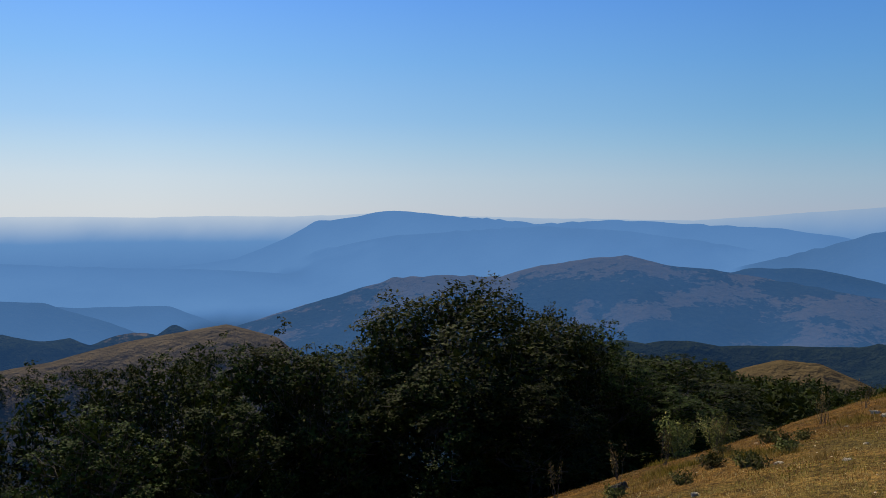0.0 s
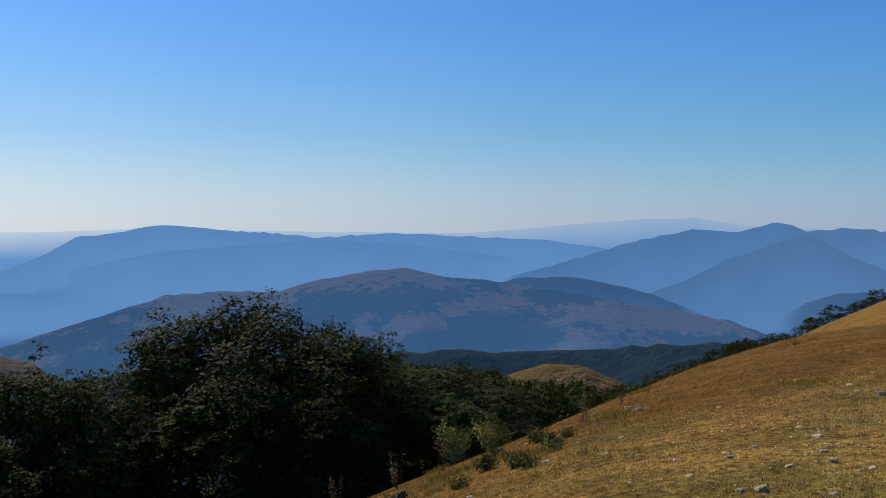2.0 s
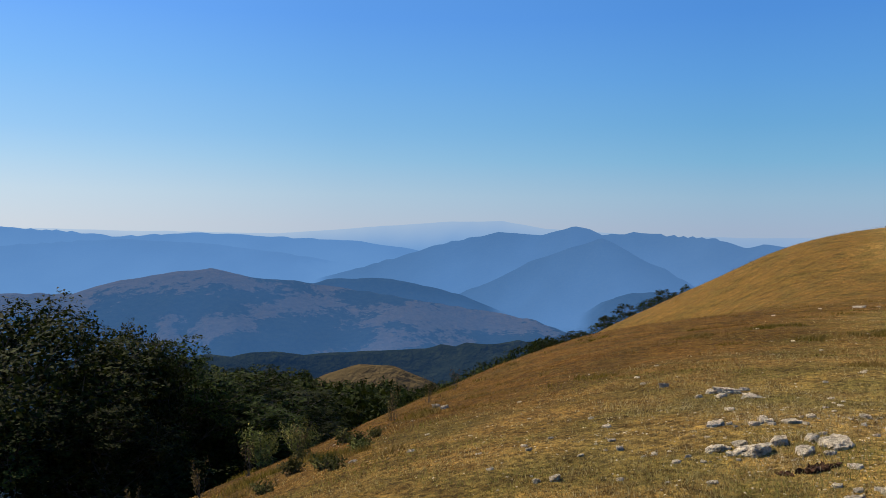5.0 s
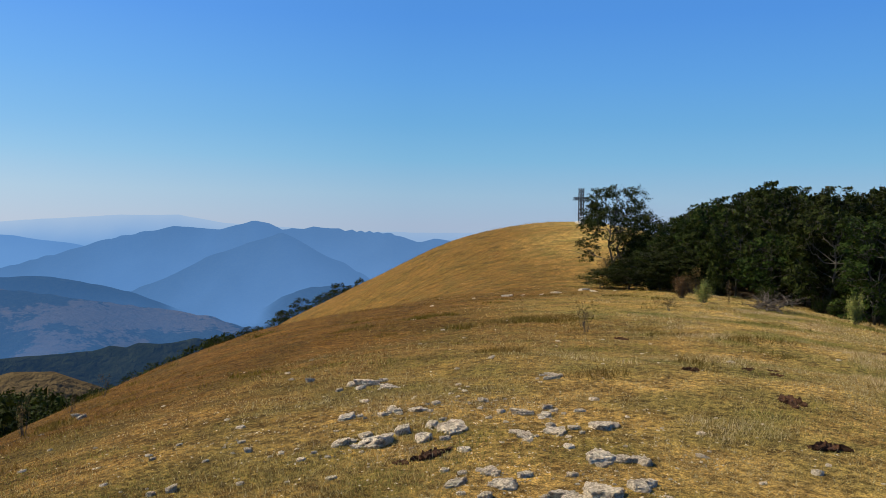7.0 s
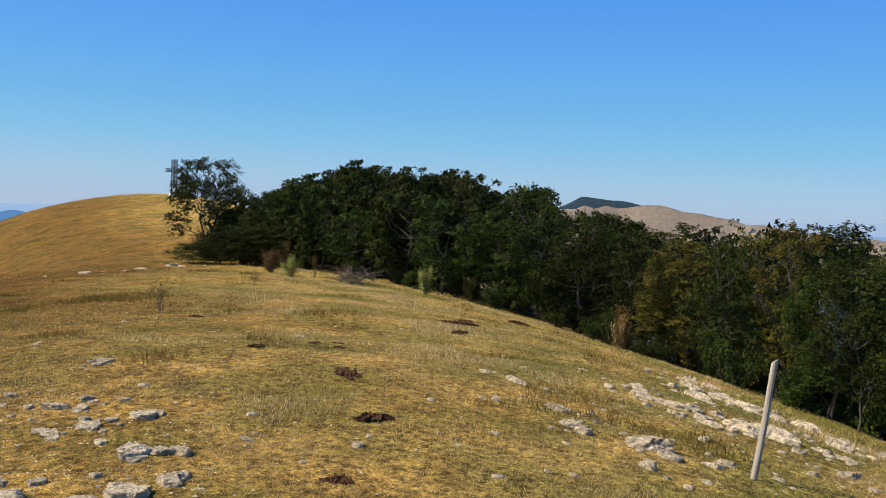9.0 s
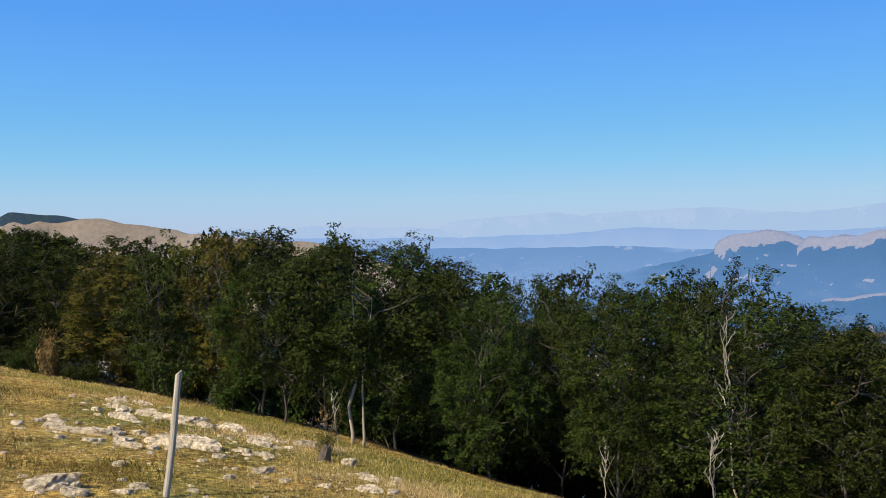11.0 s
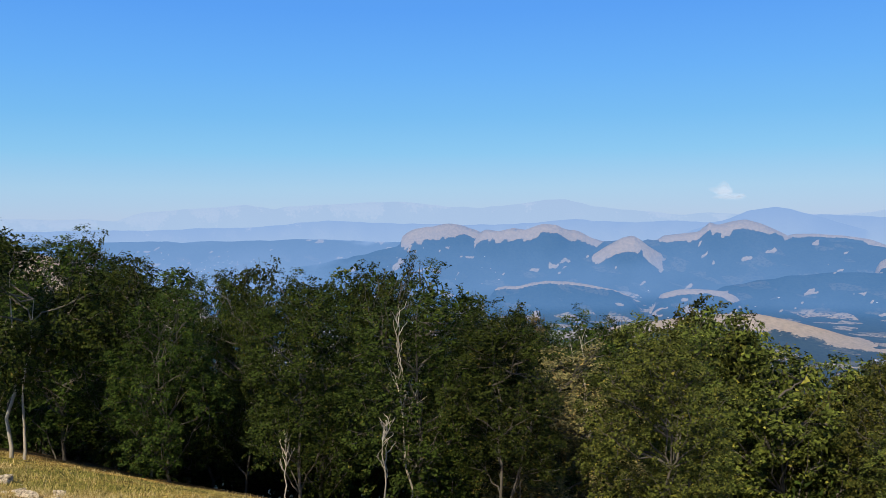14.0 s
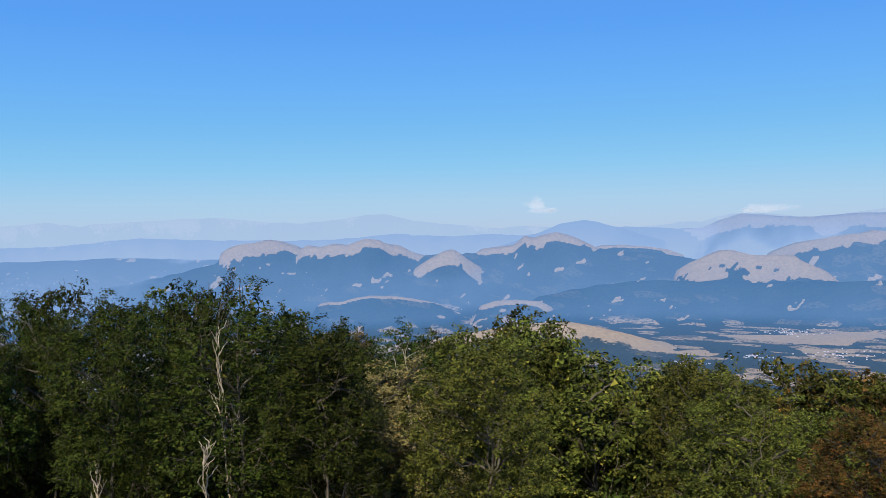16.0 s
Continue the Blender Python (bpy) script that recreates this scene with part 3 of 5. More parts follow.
EDGE = [(-16, -13), (-4, -10), (2, -7.6), (5.5, -5.4), (7.9, -3.9), (10, -2.7), (12.3, -1.8), (14.9, -1.0), (20, 1.2), (25, 4.6), (27.5, 9), (30.5, 14.5), (33.8, 20), (40, 23.5), (50, 28), (60, 32)]


def behind_edge(x, y):
    """Metres behind the edge of the beech wood (negative on the pasture)."""
    best, sign = np.full(np.shape(x), 1e9), np.ones(np.shape(x))
    for (ax, ay), (bx, by) in zip(EDGE, EDGE[1:]):
        dx, dy = bx - ax, by - ay
        t = np.clip(((x - ax) * dx + (y - ay) * dy) / (dx * dx + dy * dy), 0, 1)
        d = np.hypot(x - ax - t * dx, y - ay - t * dy)
        side = (x - ax) * dy - (y - ay) * dx
        sign = np.where(d < best, np.sign(side), sign)
        best = np.minimum(best, d)
    return best * sign


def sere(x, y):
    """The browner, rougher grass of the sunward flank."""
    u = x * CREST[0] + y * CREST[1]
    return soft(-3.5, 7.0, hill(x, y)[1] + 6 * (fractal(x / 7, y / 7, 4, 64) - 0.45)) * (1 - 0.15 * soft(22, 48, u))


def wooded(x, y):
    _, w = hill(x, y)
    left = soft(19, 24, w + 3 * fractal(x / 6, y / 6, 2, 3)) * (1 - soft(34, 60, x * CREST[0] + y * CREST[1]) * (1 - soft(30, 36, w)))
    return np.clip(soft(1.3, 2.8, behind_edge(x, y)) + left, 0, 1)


def sheet(name, radii, bearings, mat, label):
    a = np.radians(bearings)
    x, y = -np.sin(a)[None] * radii[:, None], np.cos(a)[None] * radii[:, None]
    z, cover, haze, fields = land(x, y)
    me = grid_mesh(name, np.stack([x, y, z], -1).reshape(-1, 3), len(radii), len(bearings), True)
    at = me.attributes.new("pasture", "FLOAT", "POINT")
    at.data.foreach_set("value", cover.astype(np.float32).ravel())
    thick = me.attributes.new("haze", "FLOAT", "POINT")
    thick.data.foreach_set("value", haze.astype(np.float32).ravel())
    tilled = me.attributes.new("fields", "FLOAT", "POINT")
    tilled.data.foreach_set("value", fields.astype(np.float32).ravel())
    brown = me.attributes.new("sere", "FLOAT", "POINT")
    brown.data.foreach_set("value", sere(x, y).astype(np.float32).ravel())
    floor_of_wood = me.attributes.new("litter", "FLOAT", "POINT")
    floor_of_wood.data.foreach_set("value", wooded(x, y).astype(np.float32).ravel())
    me.materials.append(mat)
    return tagged(new(name, me), label, "ground", kind="structure")


bearings = np.concatenate([np.concatenate([np.arange(40, -92, -0.28), np.arange(-92, -176, -0.2)]), np.arange(-178, -320, -3.0)])
near_bearings = np.concatenate([np.arange(45, -180, -0.5), np.arange(-182, -315, -3.0)])
ground = sheet("ground", np.concatenate([[0.05], np.geomspace(0.4, 60, 150), np.linspace(64, 250, 40)]), near_bearings, TURF, "dry golden hill pasture falling away on both sides")
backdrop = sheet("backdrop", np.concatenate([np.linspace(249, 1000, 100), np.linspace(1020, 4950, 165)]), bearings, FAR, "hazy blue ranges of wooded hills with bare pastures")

# ---- trees ----
def tube(verts, faces, path, radii, sides=6):
    """Adds a tapered limb along path."""
    start = len(verts)
    for i, p in enumerate(path):
        d = (Vector(path[min(i + 1, len(path) - 1)]) - Vector(path[max(i - 1, 0)])).normalized()
        a = d.cross(Vector((0.31, 0.95, 0.05))).normalized()
        b = d.cross(a)
        for k in range(sides):
            t = 2 * math.pi * k / sides
            verts.append(tuple(Vector(p) + (a * math.cos(t) + b * math.sin(t)) * radii[i]))
    for i in range(len(path) - 1):
        for k in range(sides):
            q = start + i * sides
            faces.append((q + k, q + (k + 1) % sides, q + sides + (k + 1) % sides, q + sides + k))


def crooked(rng, a, b, steps, wander):
    a, b = Vector(a), Vector(b)
    n = (b - a).length * wander
    out = [a]
    for i in range(1, steps):
        out.append(a.lerp(b, i / steps) + Vector((rng.gauss(0, n), rng.gauss(0, n), rng.gauss(0, n * 0.6))))
    return [tuple(v) for v in out + [b]]


def mesh_of(name, verts, faces, mat, smooth=True):
    me = bpy.data.meshes.new(name)
    me.from_pydata(verts, [], faces)
    me.materials.append(mat)
    if smooth:
        me.polygons.foreach_set("use_smooth", np.ones(len(me.polygons), bool))
    return me


def leaf_points(centres, aims, size, seed, slim=0.8, squash=1.0):
    """Three-cornered leaf blades at centres, facing roughly along aims."""
    r = np.random.RandomState(seed)
    n = len(centres)
    aims = aims + r.normal(0, 0.5, (n, 3))
    aims /= np.linalg.norm(aims, axis=1)[:, None] + 1e-6
    along = np.cross(aims, r.normal(0, 1, (n, 3)))
    along /= np.linalg.norm(along, axis=1)[:, None] + 1e-6
    across = np.cross(aims, along)
    s = size * r.uniform(0.6, 1.35, (n, 1))
    along, across = along * (1, 1, squash), across * (1, 1, squash)
    verts = np.stack([centres - along * s * 0.5 - across * s * slim * 0.3, centres - along * s * 0.3 + across * s * slim * 0.6, centres + along * s * 0.6], 1).reshape(-1, 3)
    return verts


def blades_mesh(name, verts, mat):
    """Loose three-cornered blades, three points each."""
    k = len(verts) // 3
    me = bpy.data.meshes.new(name)
    me.vertices.add(len(verts))
    me.vertices.foreach_set("co", verts.astype(np.float32).ravel())
    me.loops.add(len(verts))
    me.loops.foreach_set("vertex_index", np.arange(len(verts), dtype=np.int32))
    me.polygons.add(k)
    me.polygons.foreach_set("loop_start", np.arange(0, len(verts), 3, dtype=np.int32))
    me.update(calc_edges=True)
    me.materials.append(mat)
    return me


def unit(v):
    return v / (np.linalg.norm(v, axis=-1, keepdims=True) + 1e-9)


def tree_meshes(seed, leaves, size, lobes=16, skirt=0.1, stems=1, girth=1.0, wander=0.018, open_crown=0.0, core=1.0, slender=1.0, dense=False):
    """A broadleaf tree 1 high and about 1 wide, to be set up slender times as high as wide: stems, limbs, and a crown of boughs that carry flat sprays of leaves."""
    rng, r = random.Random(seed), np.random.RandomState(seed)
    verts, faces, twigs, twig_faces = [], [], [], []
    mids, sizes = [], []
    tries = 0
    while len(mids) < lobes and tries < 4000:
        tries += 1
        t = r.uniform(0, 1) ** 0.85
        a = r.uniform(0, 2 * np.pi)
        girdle = 0.40 * min(1.0, ((t + 0.16) / 0.45) ** 0.6) * (1 - max(0.0, (t - 0.4) / 0.6) ** 2.0) ** 0.5
        q = girdle * (r.uniform(0.7, 1.0) if dense else r.uniform(0.25, 1.0) ** 0.5)
        p = np.array([q * math.cos(a), q * math.sin(a), skirt + 0.10 + t * (0.82 - skirt)])
        s = r.uniform(0.11, 0.19) * (1 - 0.25 * t)
        if all(np.linalg.norm(p - m) > (0.38 if dense else 0.55) * (s + k) for m, k in zip(mids, sizes)):
            mids.append(p)
            sizes.append(s)
    mids, sizes = np.array(mids), np.array(sizes)
    for s in range(stems):
        lean = Vector((rng.uniform(-0.10, 0.10), rng.uniform(-0.10, 0.10), 0)) * (1 + s)
        foot = Vector((0.05 * s * rng.choice((-1, 1)), 0.05 * s, -0.06))
        top = Vector((lean.x, lean.y, 0.84 - 0.12 * s))
        stem = crooked(rng, foot, top, 7, wander)
        tube(verts, faces, stem, [0.013 * girth * (1 - 0.125 * i) * (0.75 if s else 1) for i in range(8)], 8)
        for m, k in list(zip(mids, sizes))[s::stems]:
            t = Vector(m)
            low = [Vector(p) for p in stem if p[2] < t.z - 0.05] or [Vector(stem[1])]
            a = low[-1] if rng.random() < 0.6 else low[max(len(low) - 2, 0)]
            limb = crooked(rng, a, t, 5, 0.05)
            tube(twigs, twig_faces, limb, [0.0055 * girth, 0.0047 * girth, 0.004, 0.0034, 0.0027, 0.002], 5)
            for _ in range(6):
                d = Vector((rng.gauss(0, 1), rng.gauss(0, 1), rng.gauss(0.5, 0.7))).normalized()
                tube(twigs, twig_faces, crooked(rng, Vector(limb[rng.randint(3, 5)]), t + d * k * 1.02, 3, 0.06), [0.003, 0.0024, 0.0018, 0.001], 3)
    # sprays lie on the outside of the boughs
    per = 36
    down = np.array([1, 1, 1 / slender])
    want = leaves // per
    share = r.choice(len(mids), want * 3, p=sizes ** 2 / np.sum(sizes ** 2))
    d = unit(r.normal(0, 1, (want * 3, 3)) + np.array([0, 0, 0.35]))
    lump = 1 + 0.22 * (smooth_noise(d[:, 0] * 3 + share * 7.1, d[:, 1] * 3 + d[:, 2] * 2.3, seed) - 0.5)
    mid = mids[share] + d * (sizes[share] * lump * r.uniform(0.70, 1.12, len(d)))[:, None]
    near = np.linalg.norm(mid[:, None] - mids[None], axis=2) / sizes[None]
    near[np.arange(len(d)), share] = 9
    keep = near.min(1) > 0.80
    if open_crown:
        keep &= smooth_noise(mid[:, 0] * 9 + mid[:, 2] * 5, mid[:, 1] * 9 - mid[:, 2] * 6, seed + 3) > open_crown
    mid, d = mid[keep][:want], d[keep][:want]
    face = unit(d * 0.65 + np.array([0, 0, 0.65]) + r.normal(0, 0.25, d.shape))
    along = unit(d + np.array([0, 0, 0.35]) + r.normal(0, 0.45, d.shape))
    along = unit(along - face * np.sum(along * face, 1, keepdims=True))
    across = np.cross(face, along)
    long, wide = r.uniform(0.035, 0.068, (len(d), 1)), r.uniform(0.022, 0.040, (len(d), 1))
    centres, aims = [], []
    for _ in range(per):
        u, v = r.uniform(-0.6, 1.0, (len(d), 1)), r.uniform(-1, 1, (len(d), 1))
        centres.append(mid + (along * u * long + across * v * wide * (1.15 - u * 0.6) + face * r.normal(0, 0.010, (len(d), 1))) * down)
        aims.append(face * 1.2)
    centres, aims = np.concatenate(centres), np.concatenate(aims)
    # the shaded inside of the boughs
    k = int(leaves * 0.13 * core)
    inner = r.choice(len(mids), k, p=sizes ** 2 / np.sum(sizes ** 2))
    e = unit(r.normal(0, 1, (k, 3)))
    deep = mids[inner] + e * (sizes[inner] * r.uniform(0.35, 0.78, k))[:, None]
    for p in (centres, deep):
        p[:, 2] = np.maximum(p[:, 2], 0.02)
    high = np.quantile(centres[:, 2], 0.9985)
    for p in (centres, deep):
        p[:, 2] /= high
    verts = [(x, y, z / high) for x, y, z in verts]
    twigs = [(x, y, z / high) for x, y, z in twigs]
    blades = np.concatenate([leaf_points(centres, aims, size, seed, 0.8, 1 / slender), leaf_points(deep, e, size * 1.7, seed + 1, 0.8, 1 / slender)])
    return mesh_of("trunk", verts, faces, BARK), mesh_of("branchwork", twigs, twig_faces, BARK), blades_mesh("crown", blades, LEAF)


EDGE_TREES = [tree_meshes(90 + i, 25000, 0.0150, 20, (0.14, 0.22, 0.18, 0.26)[i], 1 + i % 2, slender=1.7) for i in range(4)]
NEAR_TREES = [tree_meshes(100 + i, 25000, 0.0150, 22, 0.04, 1 + i % 2, slender=1.8) for i in range(5)]
MID_TREES = [tree_meshes(150 + i, 12000, 0.0190, 20, 0.04, 1 + i % 2, slender=1.3) for i in range(5)]
FAR_TREES = [tree_meshes(200 + i, 7000, 0.026, 30, 0.03, core=1.5, dense=True) for i in range(4)]
UNDERGROWTH = [tree_meshes(250 + i, 3200, 0.024, 14, 0.0, slender=0.8) for i in range(2)]
SLOPE_TREES = [tree_meshes(280 + i, 15000, 0.0170, 34, 0.0, 1, slender=1.9, core=2.5, dense=True) for i in range(3)]
DOME_TREES = [tree_meshes(270 + i, 30000, 0.0125, 56, 0.0, 2, slender=1.2, core=3.0, dense=True) for i in range(2)]
AIRY_TREE = tree_meshes(305, 15000, 0.018, 20, 0.12, 3, 1.5, 0.03, 0.40, 0.25)
TALL_STEM = tree_meshes(306, 17000, 0.0150, 16, 0.34, 2, 0.85, 0.020)


def height_at(x, y):
    return float(hill(np.array([x]), np.array([y]))[0][0])


def plant(meshes, x, y, height, width, turn, label, leaf=None, group="", bark=None, z=None, name="beech_tree"):
    base = new(name)
    base.empty_display_size = 0.3
    base.matrix_world = Matrix.LocRotScale((x, y, height_at(x, y) if z is None else z), Euler((0, 0, turn)), (width, width, height))
    trunk, crown = part("trunk", meshes[0], None, base), part("crown", meshes[2], None, base)
    tagged(part("branchwork", meshes[1], None, base), kind="stuff")
    for ob, mat in ((trunk, bark), (crown, leaf)):
        if mat:
            ob.material_slots[0].link = "OBJECT"
            ob.material_slots[0].material = mat
    return tagged(base, label, "tree", group)


EYE = (1.05, -0.4, 1.65)
# how high the wood stands against the sky, by bearing
CANOPY = np.array([(-189.3, -9.21), (-174, -8.6), (-161.7, -8.7), (-154.5, -8.6), (-151.5, -9.21), (-148.4, -7.78), (-145.8, -6.15), (-142.9, -5.84), (-139.2, -6.76), (-136.1, -6.05), (-132, -4.42), (-127.9, -3.6), (-124.4, -2.48), (-120.8, -3.09), (-117.7, -2.07), (-113.6, -3.29), (-109.5, -2.27), (-105.4, -0.34), (-101.4, 0.17), (-98.9, -0.54), (-96.2, -0.03), (-93.2, 0.58), (-91, -0.03), (-87.9, -0.75), (-84.9, -0.55), (-82.5, 0.1), (-81.1, 1.0), (-76.7, 2.01), (-73.1, 2.83), (-67.5, 2.83), (-64.9, 2.32), (-62.4, 1.09), (-57.3, 0.58)])
rng = random.Random(41)
spots = []
for ring, (gap, depth) in enumerate(((1.7, (0.8, 1.6)), (1.9, (2.6, 3.8)), (2.9, (5.2, 7.0)), (4.0, (8.5, 11)), (5.4, (13, 17)), (7.5, (20, 26)))):
    for (ax, ay), (bx, by) in zip(EDGE, EDGE[1:]):
        n = max(1, round(math.hypot(bx - ax, by - ay) / gap))
        for i in range(n):
            t = (i + rng.uniform(0.1, 0.9)) / n
            d = rng.uniform(*depth)
            ux, uy = (bx - ax) / math.hypot(bx - ax, by - ay), (by - ay) / math.hypot(bx - ax, by - ay)
            x, y = ax + (bx - ax) * t + uy * d, ay + (by - ay) * t - ux * d
            if all(math.hypot(x - p, y - q) > gap * 0.62 for p, q, _ in spots):
                spots.append((x, y, ring))
for x, y, ring in spots:
    far = math.hypot(x - EYE[0], y - EYE[1])
    bearing = math.degrees(math.atan2(-(x - EYE[0]), y - EYE[1]))
    bearing -= 360 if bearing > 60 else 0
    up = float(np.interp(bearing, CANOPY[:, 0], CANOPY[:, 1])) - rng.gauss(0.25 if bearing > -95 else -0.1, 0.4) - (1.1 if ring == 0 else 0.0) + (0.4 if bearing < -80 else 0.05)
    if abs(bearing + 103.6) < 5 and far < 12:
        continue
    ground_z = height_at(x, y)
    tall = EYE[2] + far * math.tan(radians(up)) - ground_z
    if tall < 1.8 or float(behind_edge(np.array([x]), np.array([y]))[0]) < 0.5:
        continue
    short = min(tall * 0.97, rng.uniform(6.5, 8.5))
    if ring > 2 and tall - short > far * 0.03:
        continue
    tall = short
    wide = min(max(tall * rng.uniform(0.8, 1.1), 2.6), 5.4)
    if far < 22:
        wide = max(tall * rng.uniform(0.50, 0.72), 1.5)
    kind = EDGE_TREES if far < 15 and ring == 0 else NEAR_TREES if far < 16 and ring < 2 else FAR_TREES if far > 30 else MID_TREES
    leaf, words = LEAF, "dense green beech tree at the edge of the wood" if ring == 0 else "green beech tree standing in the wood"
    chance = rng.random()
    if bearing < -163 and chance < 0.35:
        leaf, words = LEAF_RUST, "beech tree turning rust brown in the wood"
    elif bearing < -143 and chance < 0.85:
        leaf, words = LEAF_OLIVE, "olive-green beech tree standing in the wood"
    elif chance < 0.03 and bearing < -80:
        leaf, words = LEAF_YELLOW, "beech tree with yellowing leaves in the wood"
    elif chance < 0.05 and bearing < -128:
        leaf, words = LEAF_BROWN, "thin beech tree with browning leaves in the wood"
    plant(rng.choice(kind), x, y, tall, wide, rng.uniform(0, 6.28), words, leaf, "beech wood beside the pasture")


# young growth under the trees
for i in range(64):
    k = rng.randrange(len(EDGE) - 6) + 4
    (ax, ay), (bx, by) = EDGE[k], EDGE[k + 1]
    t, d, q = rng.random(), rng.uniform(4.5, 9.0), math.hypot(EDGE[k + 1][0] - EDGE[k][0], EDGE[k + 1][1] - EDGE[k][1])
    x, y = ax + (bx - ax) * t + (by - ay) / q * d, ay + (by - ay) * t - (bx - ax) / q * d
    if behind_edge(np.array([x]), np.array([y]))[0] < 1.0:
        continue
    plant(UNDERGROWTH[i % 2], x, y, rng.uniform(1.3, 2.2), rng.uniform(1.9, 2.7), rng.uniform(0, 6.28), "low young beech in the shade of the wood", LEAF, "young growth in the wood", name="young_beech")

def plant_by(meshes, bearing, far, up, wide, label, leaf=None, group="", bark=None, shift=0.0):
    """A tree at a bearing and distance from the viewpoint, as high as the angle asks."""
    x, y = EYE[0] * shift - math.sin(radians(bearing)) * far, EYE[1] * shift + math.cos(radians(bearing)) * far
    z = height_at(x, y)
    plant(meshes, x, y, EYE[2] + far * math.tan(radians(up)) - z, wide, bearing * 1.7, label, leaf, group, bark, z)


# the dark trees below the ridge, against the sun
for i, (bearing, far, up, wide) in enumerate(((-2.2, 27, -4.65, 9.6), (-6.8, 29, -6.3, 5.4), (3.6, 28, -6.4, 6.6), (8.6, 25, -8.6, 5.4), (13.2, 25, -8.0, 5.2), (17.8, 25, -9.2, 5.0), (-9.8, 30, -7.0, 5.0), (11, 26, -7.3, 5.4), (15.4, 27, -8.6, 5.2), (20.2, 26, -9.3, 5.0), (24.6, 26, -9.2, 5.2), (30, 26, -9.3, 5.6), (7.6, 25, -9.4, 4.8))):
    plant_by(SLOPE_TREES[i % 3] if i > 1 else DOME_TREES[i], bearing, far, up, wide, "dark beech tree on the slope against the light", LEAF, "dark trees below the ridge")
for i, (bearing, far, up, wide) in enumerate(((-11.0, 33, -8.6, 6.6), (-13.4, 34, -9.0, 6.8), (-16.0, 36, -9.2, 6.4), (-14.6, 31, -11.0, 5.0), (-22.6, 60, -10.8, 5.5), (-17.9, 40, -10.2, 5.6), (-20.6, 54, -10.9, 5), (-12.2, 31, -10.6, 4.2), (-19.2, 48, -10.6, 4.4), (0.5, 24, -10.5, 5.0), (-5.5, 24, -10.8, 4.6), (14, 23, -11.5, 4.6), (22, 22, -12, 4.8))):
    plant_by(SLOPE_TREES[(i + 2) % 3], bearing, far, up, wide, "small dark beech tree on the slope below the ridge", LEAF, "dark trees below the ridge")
# the lone tree by the summit
plant_by(AIRY_TREE, -58.7, 42.5, 2.75, 5.0, "open-crowned lone tree with bare lower stems on the summit", LEAF, shift=0.4)
for i, (bearing, far, up, wide) in enumerate(((-57.8, 38, -2.4, 2.4), (-59.4, 37, -1.8, 3.4), (-61.4, 36.5, -1.4, 3.6), (-63.2, 36, -0.8, 3.8), (-62.2, 41, 0.3, 3.0))):
    plant_by(MID_TREES[(i + 1) % 5], bearing, far, up, wide, "low dark beech shrub beside the summit tree", LEAF, "shrubs by the summit tree", shift=0.4)
# trees that stand out in the wood
plant_by(TALL_STEM, -102.7, 11.6, -0.7, 2.6, "beech tree with a pale forked trunk at the wood's edge", LEAF, bark=PALE_BARK, shift=1)
plant_by(NEAR_TREES[2], -88.2, 20, -0.9, 2.6, "beech tree with a yellow-green crown in the wood", LEAF_YELLOW, shift=1)
plant_by(NEAR_TREES[4], -136.9, 9.2, -7.6, 2.0, "grey-brown withering beech tree in the wood", LEAF_BROWN, shift=1)
plant_by(NEAR_TREES[1], -134.6, 12.5, -6.4, 1.9, "grey-brown withering beech tree in the wood", LEAF_BROWN, shift=1)
plant_by(NEAR_TREES[3], -167.5, 14, -8.5, 2.8, "beech tree turning rust brown in the wood", LEAF_RUST, shift=1)
# the near trees that close the edge of the wood
rng = random.Random(19)
for i in range(28):
    bearing, far = -107.5 - 2.05 * i + rng.uniform(-0.6, 0.6), 9.3 + 1.6 * (i * 3 % 5) + rng.uniform(-0.4, 0.4)
    x, y = EYE[0] - math.sin(radians(bearing)) * far, EYE[1] + math.cos(radians(bearing)) * far
    if float(behind_edge(np.array([x]), np.array([y]))[0]) < 0.8 or min(math.hypot(x - p, y - q) for p, q, _ in spots) < 1.0 or (-139.5 < bearing < -133.5 and far < 11.5):
        continue
    up = float(np.interp(bearing, CANOPY[:, 0], CANOPY[:, 1])) + rng.gauss(-0.4, 0.85)
    leaf, words = (LEAF, "green beech tree with a rounded crown near the wood's edge") if bearing > -143 else (LEAF_OLIVE, "olive-green beech tree with a rounded crown") if bearing > -160 or i % 2 else (LEAF_RUST, "beech tree turning rust brown in the wood")
    plant_by(NEAR_TREES[i % 5], bearing, far, up, rng.uniform(1.5, 2.1), words, leaf, "beech wood beside the pasture", shift=1)
for i in range(24):
    bearing, far = -141 - 1.35 * i + rng.uniform(-0.5, 0.5), rng.uniform(12.5, 17)
    up = float(np.interp(bearing, CANOPY[:, 0], CANOPY[:, 1])) + rng.gauss(0.3, 0.4)
    plant_by(MID_TREES[i % 5], bearing, far, up, rng.uniform(2.3, 3.0), "olive-green beech tree standing in the wood", LEAF_RUST if i > 16 and i % 3 == 0 else LEAF_OLIVE, "beech wood beside the pasture", shift=1)
# woods lower down
LOW_TOPS = np.array([(-36, -6.6), (-33, -7.0), (-30, -8.3), (-26.5, -10.0), (-24, -10.6), (-23.2, -9.6), (-18.5, -9.9), (-17.5, -8.9), (-12, -8.7), (10, -9.0), (36, -9.5)])
rng = random.Random(8)
blades = np.array([v.co for v in FAR_TREES[0][2].vertices]).reshape(-1, 3, 3)


def thinned(step, grown):
    """Every so many of the crown's blades, each grown to close the gaps."""
    some = blades[::step]
    return some.mean(1, keepdims=True) + (some - some.mean(1, keepdims=True)) * grown


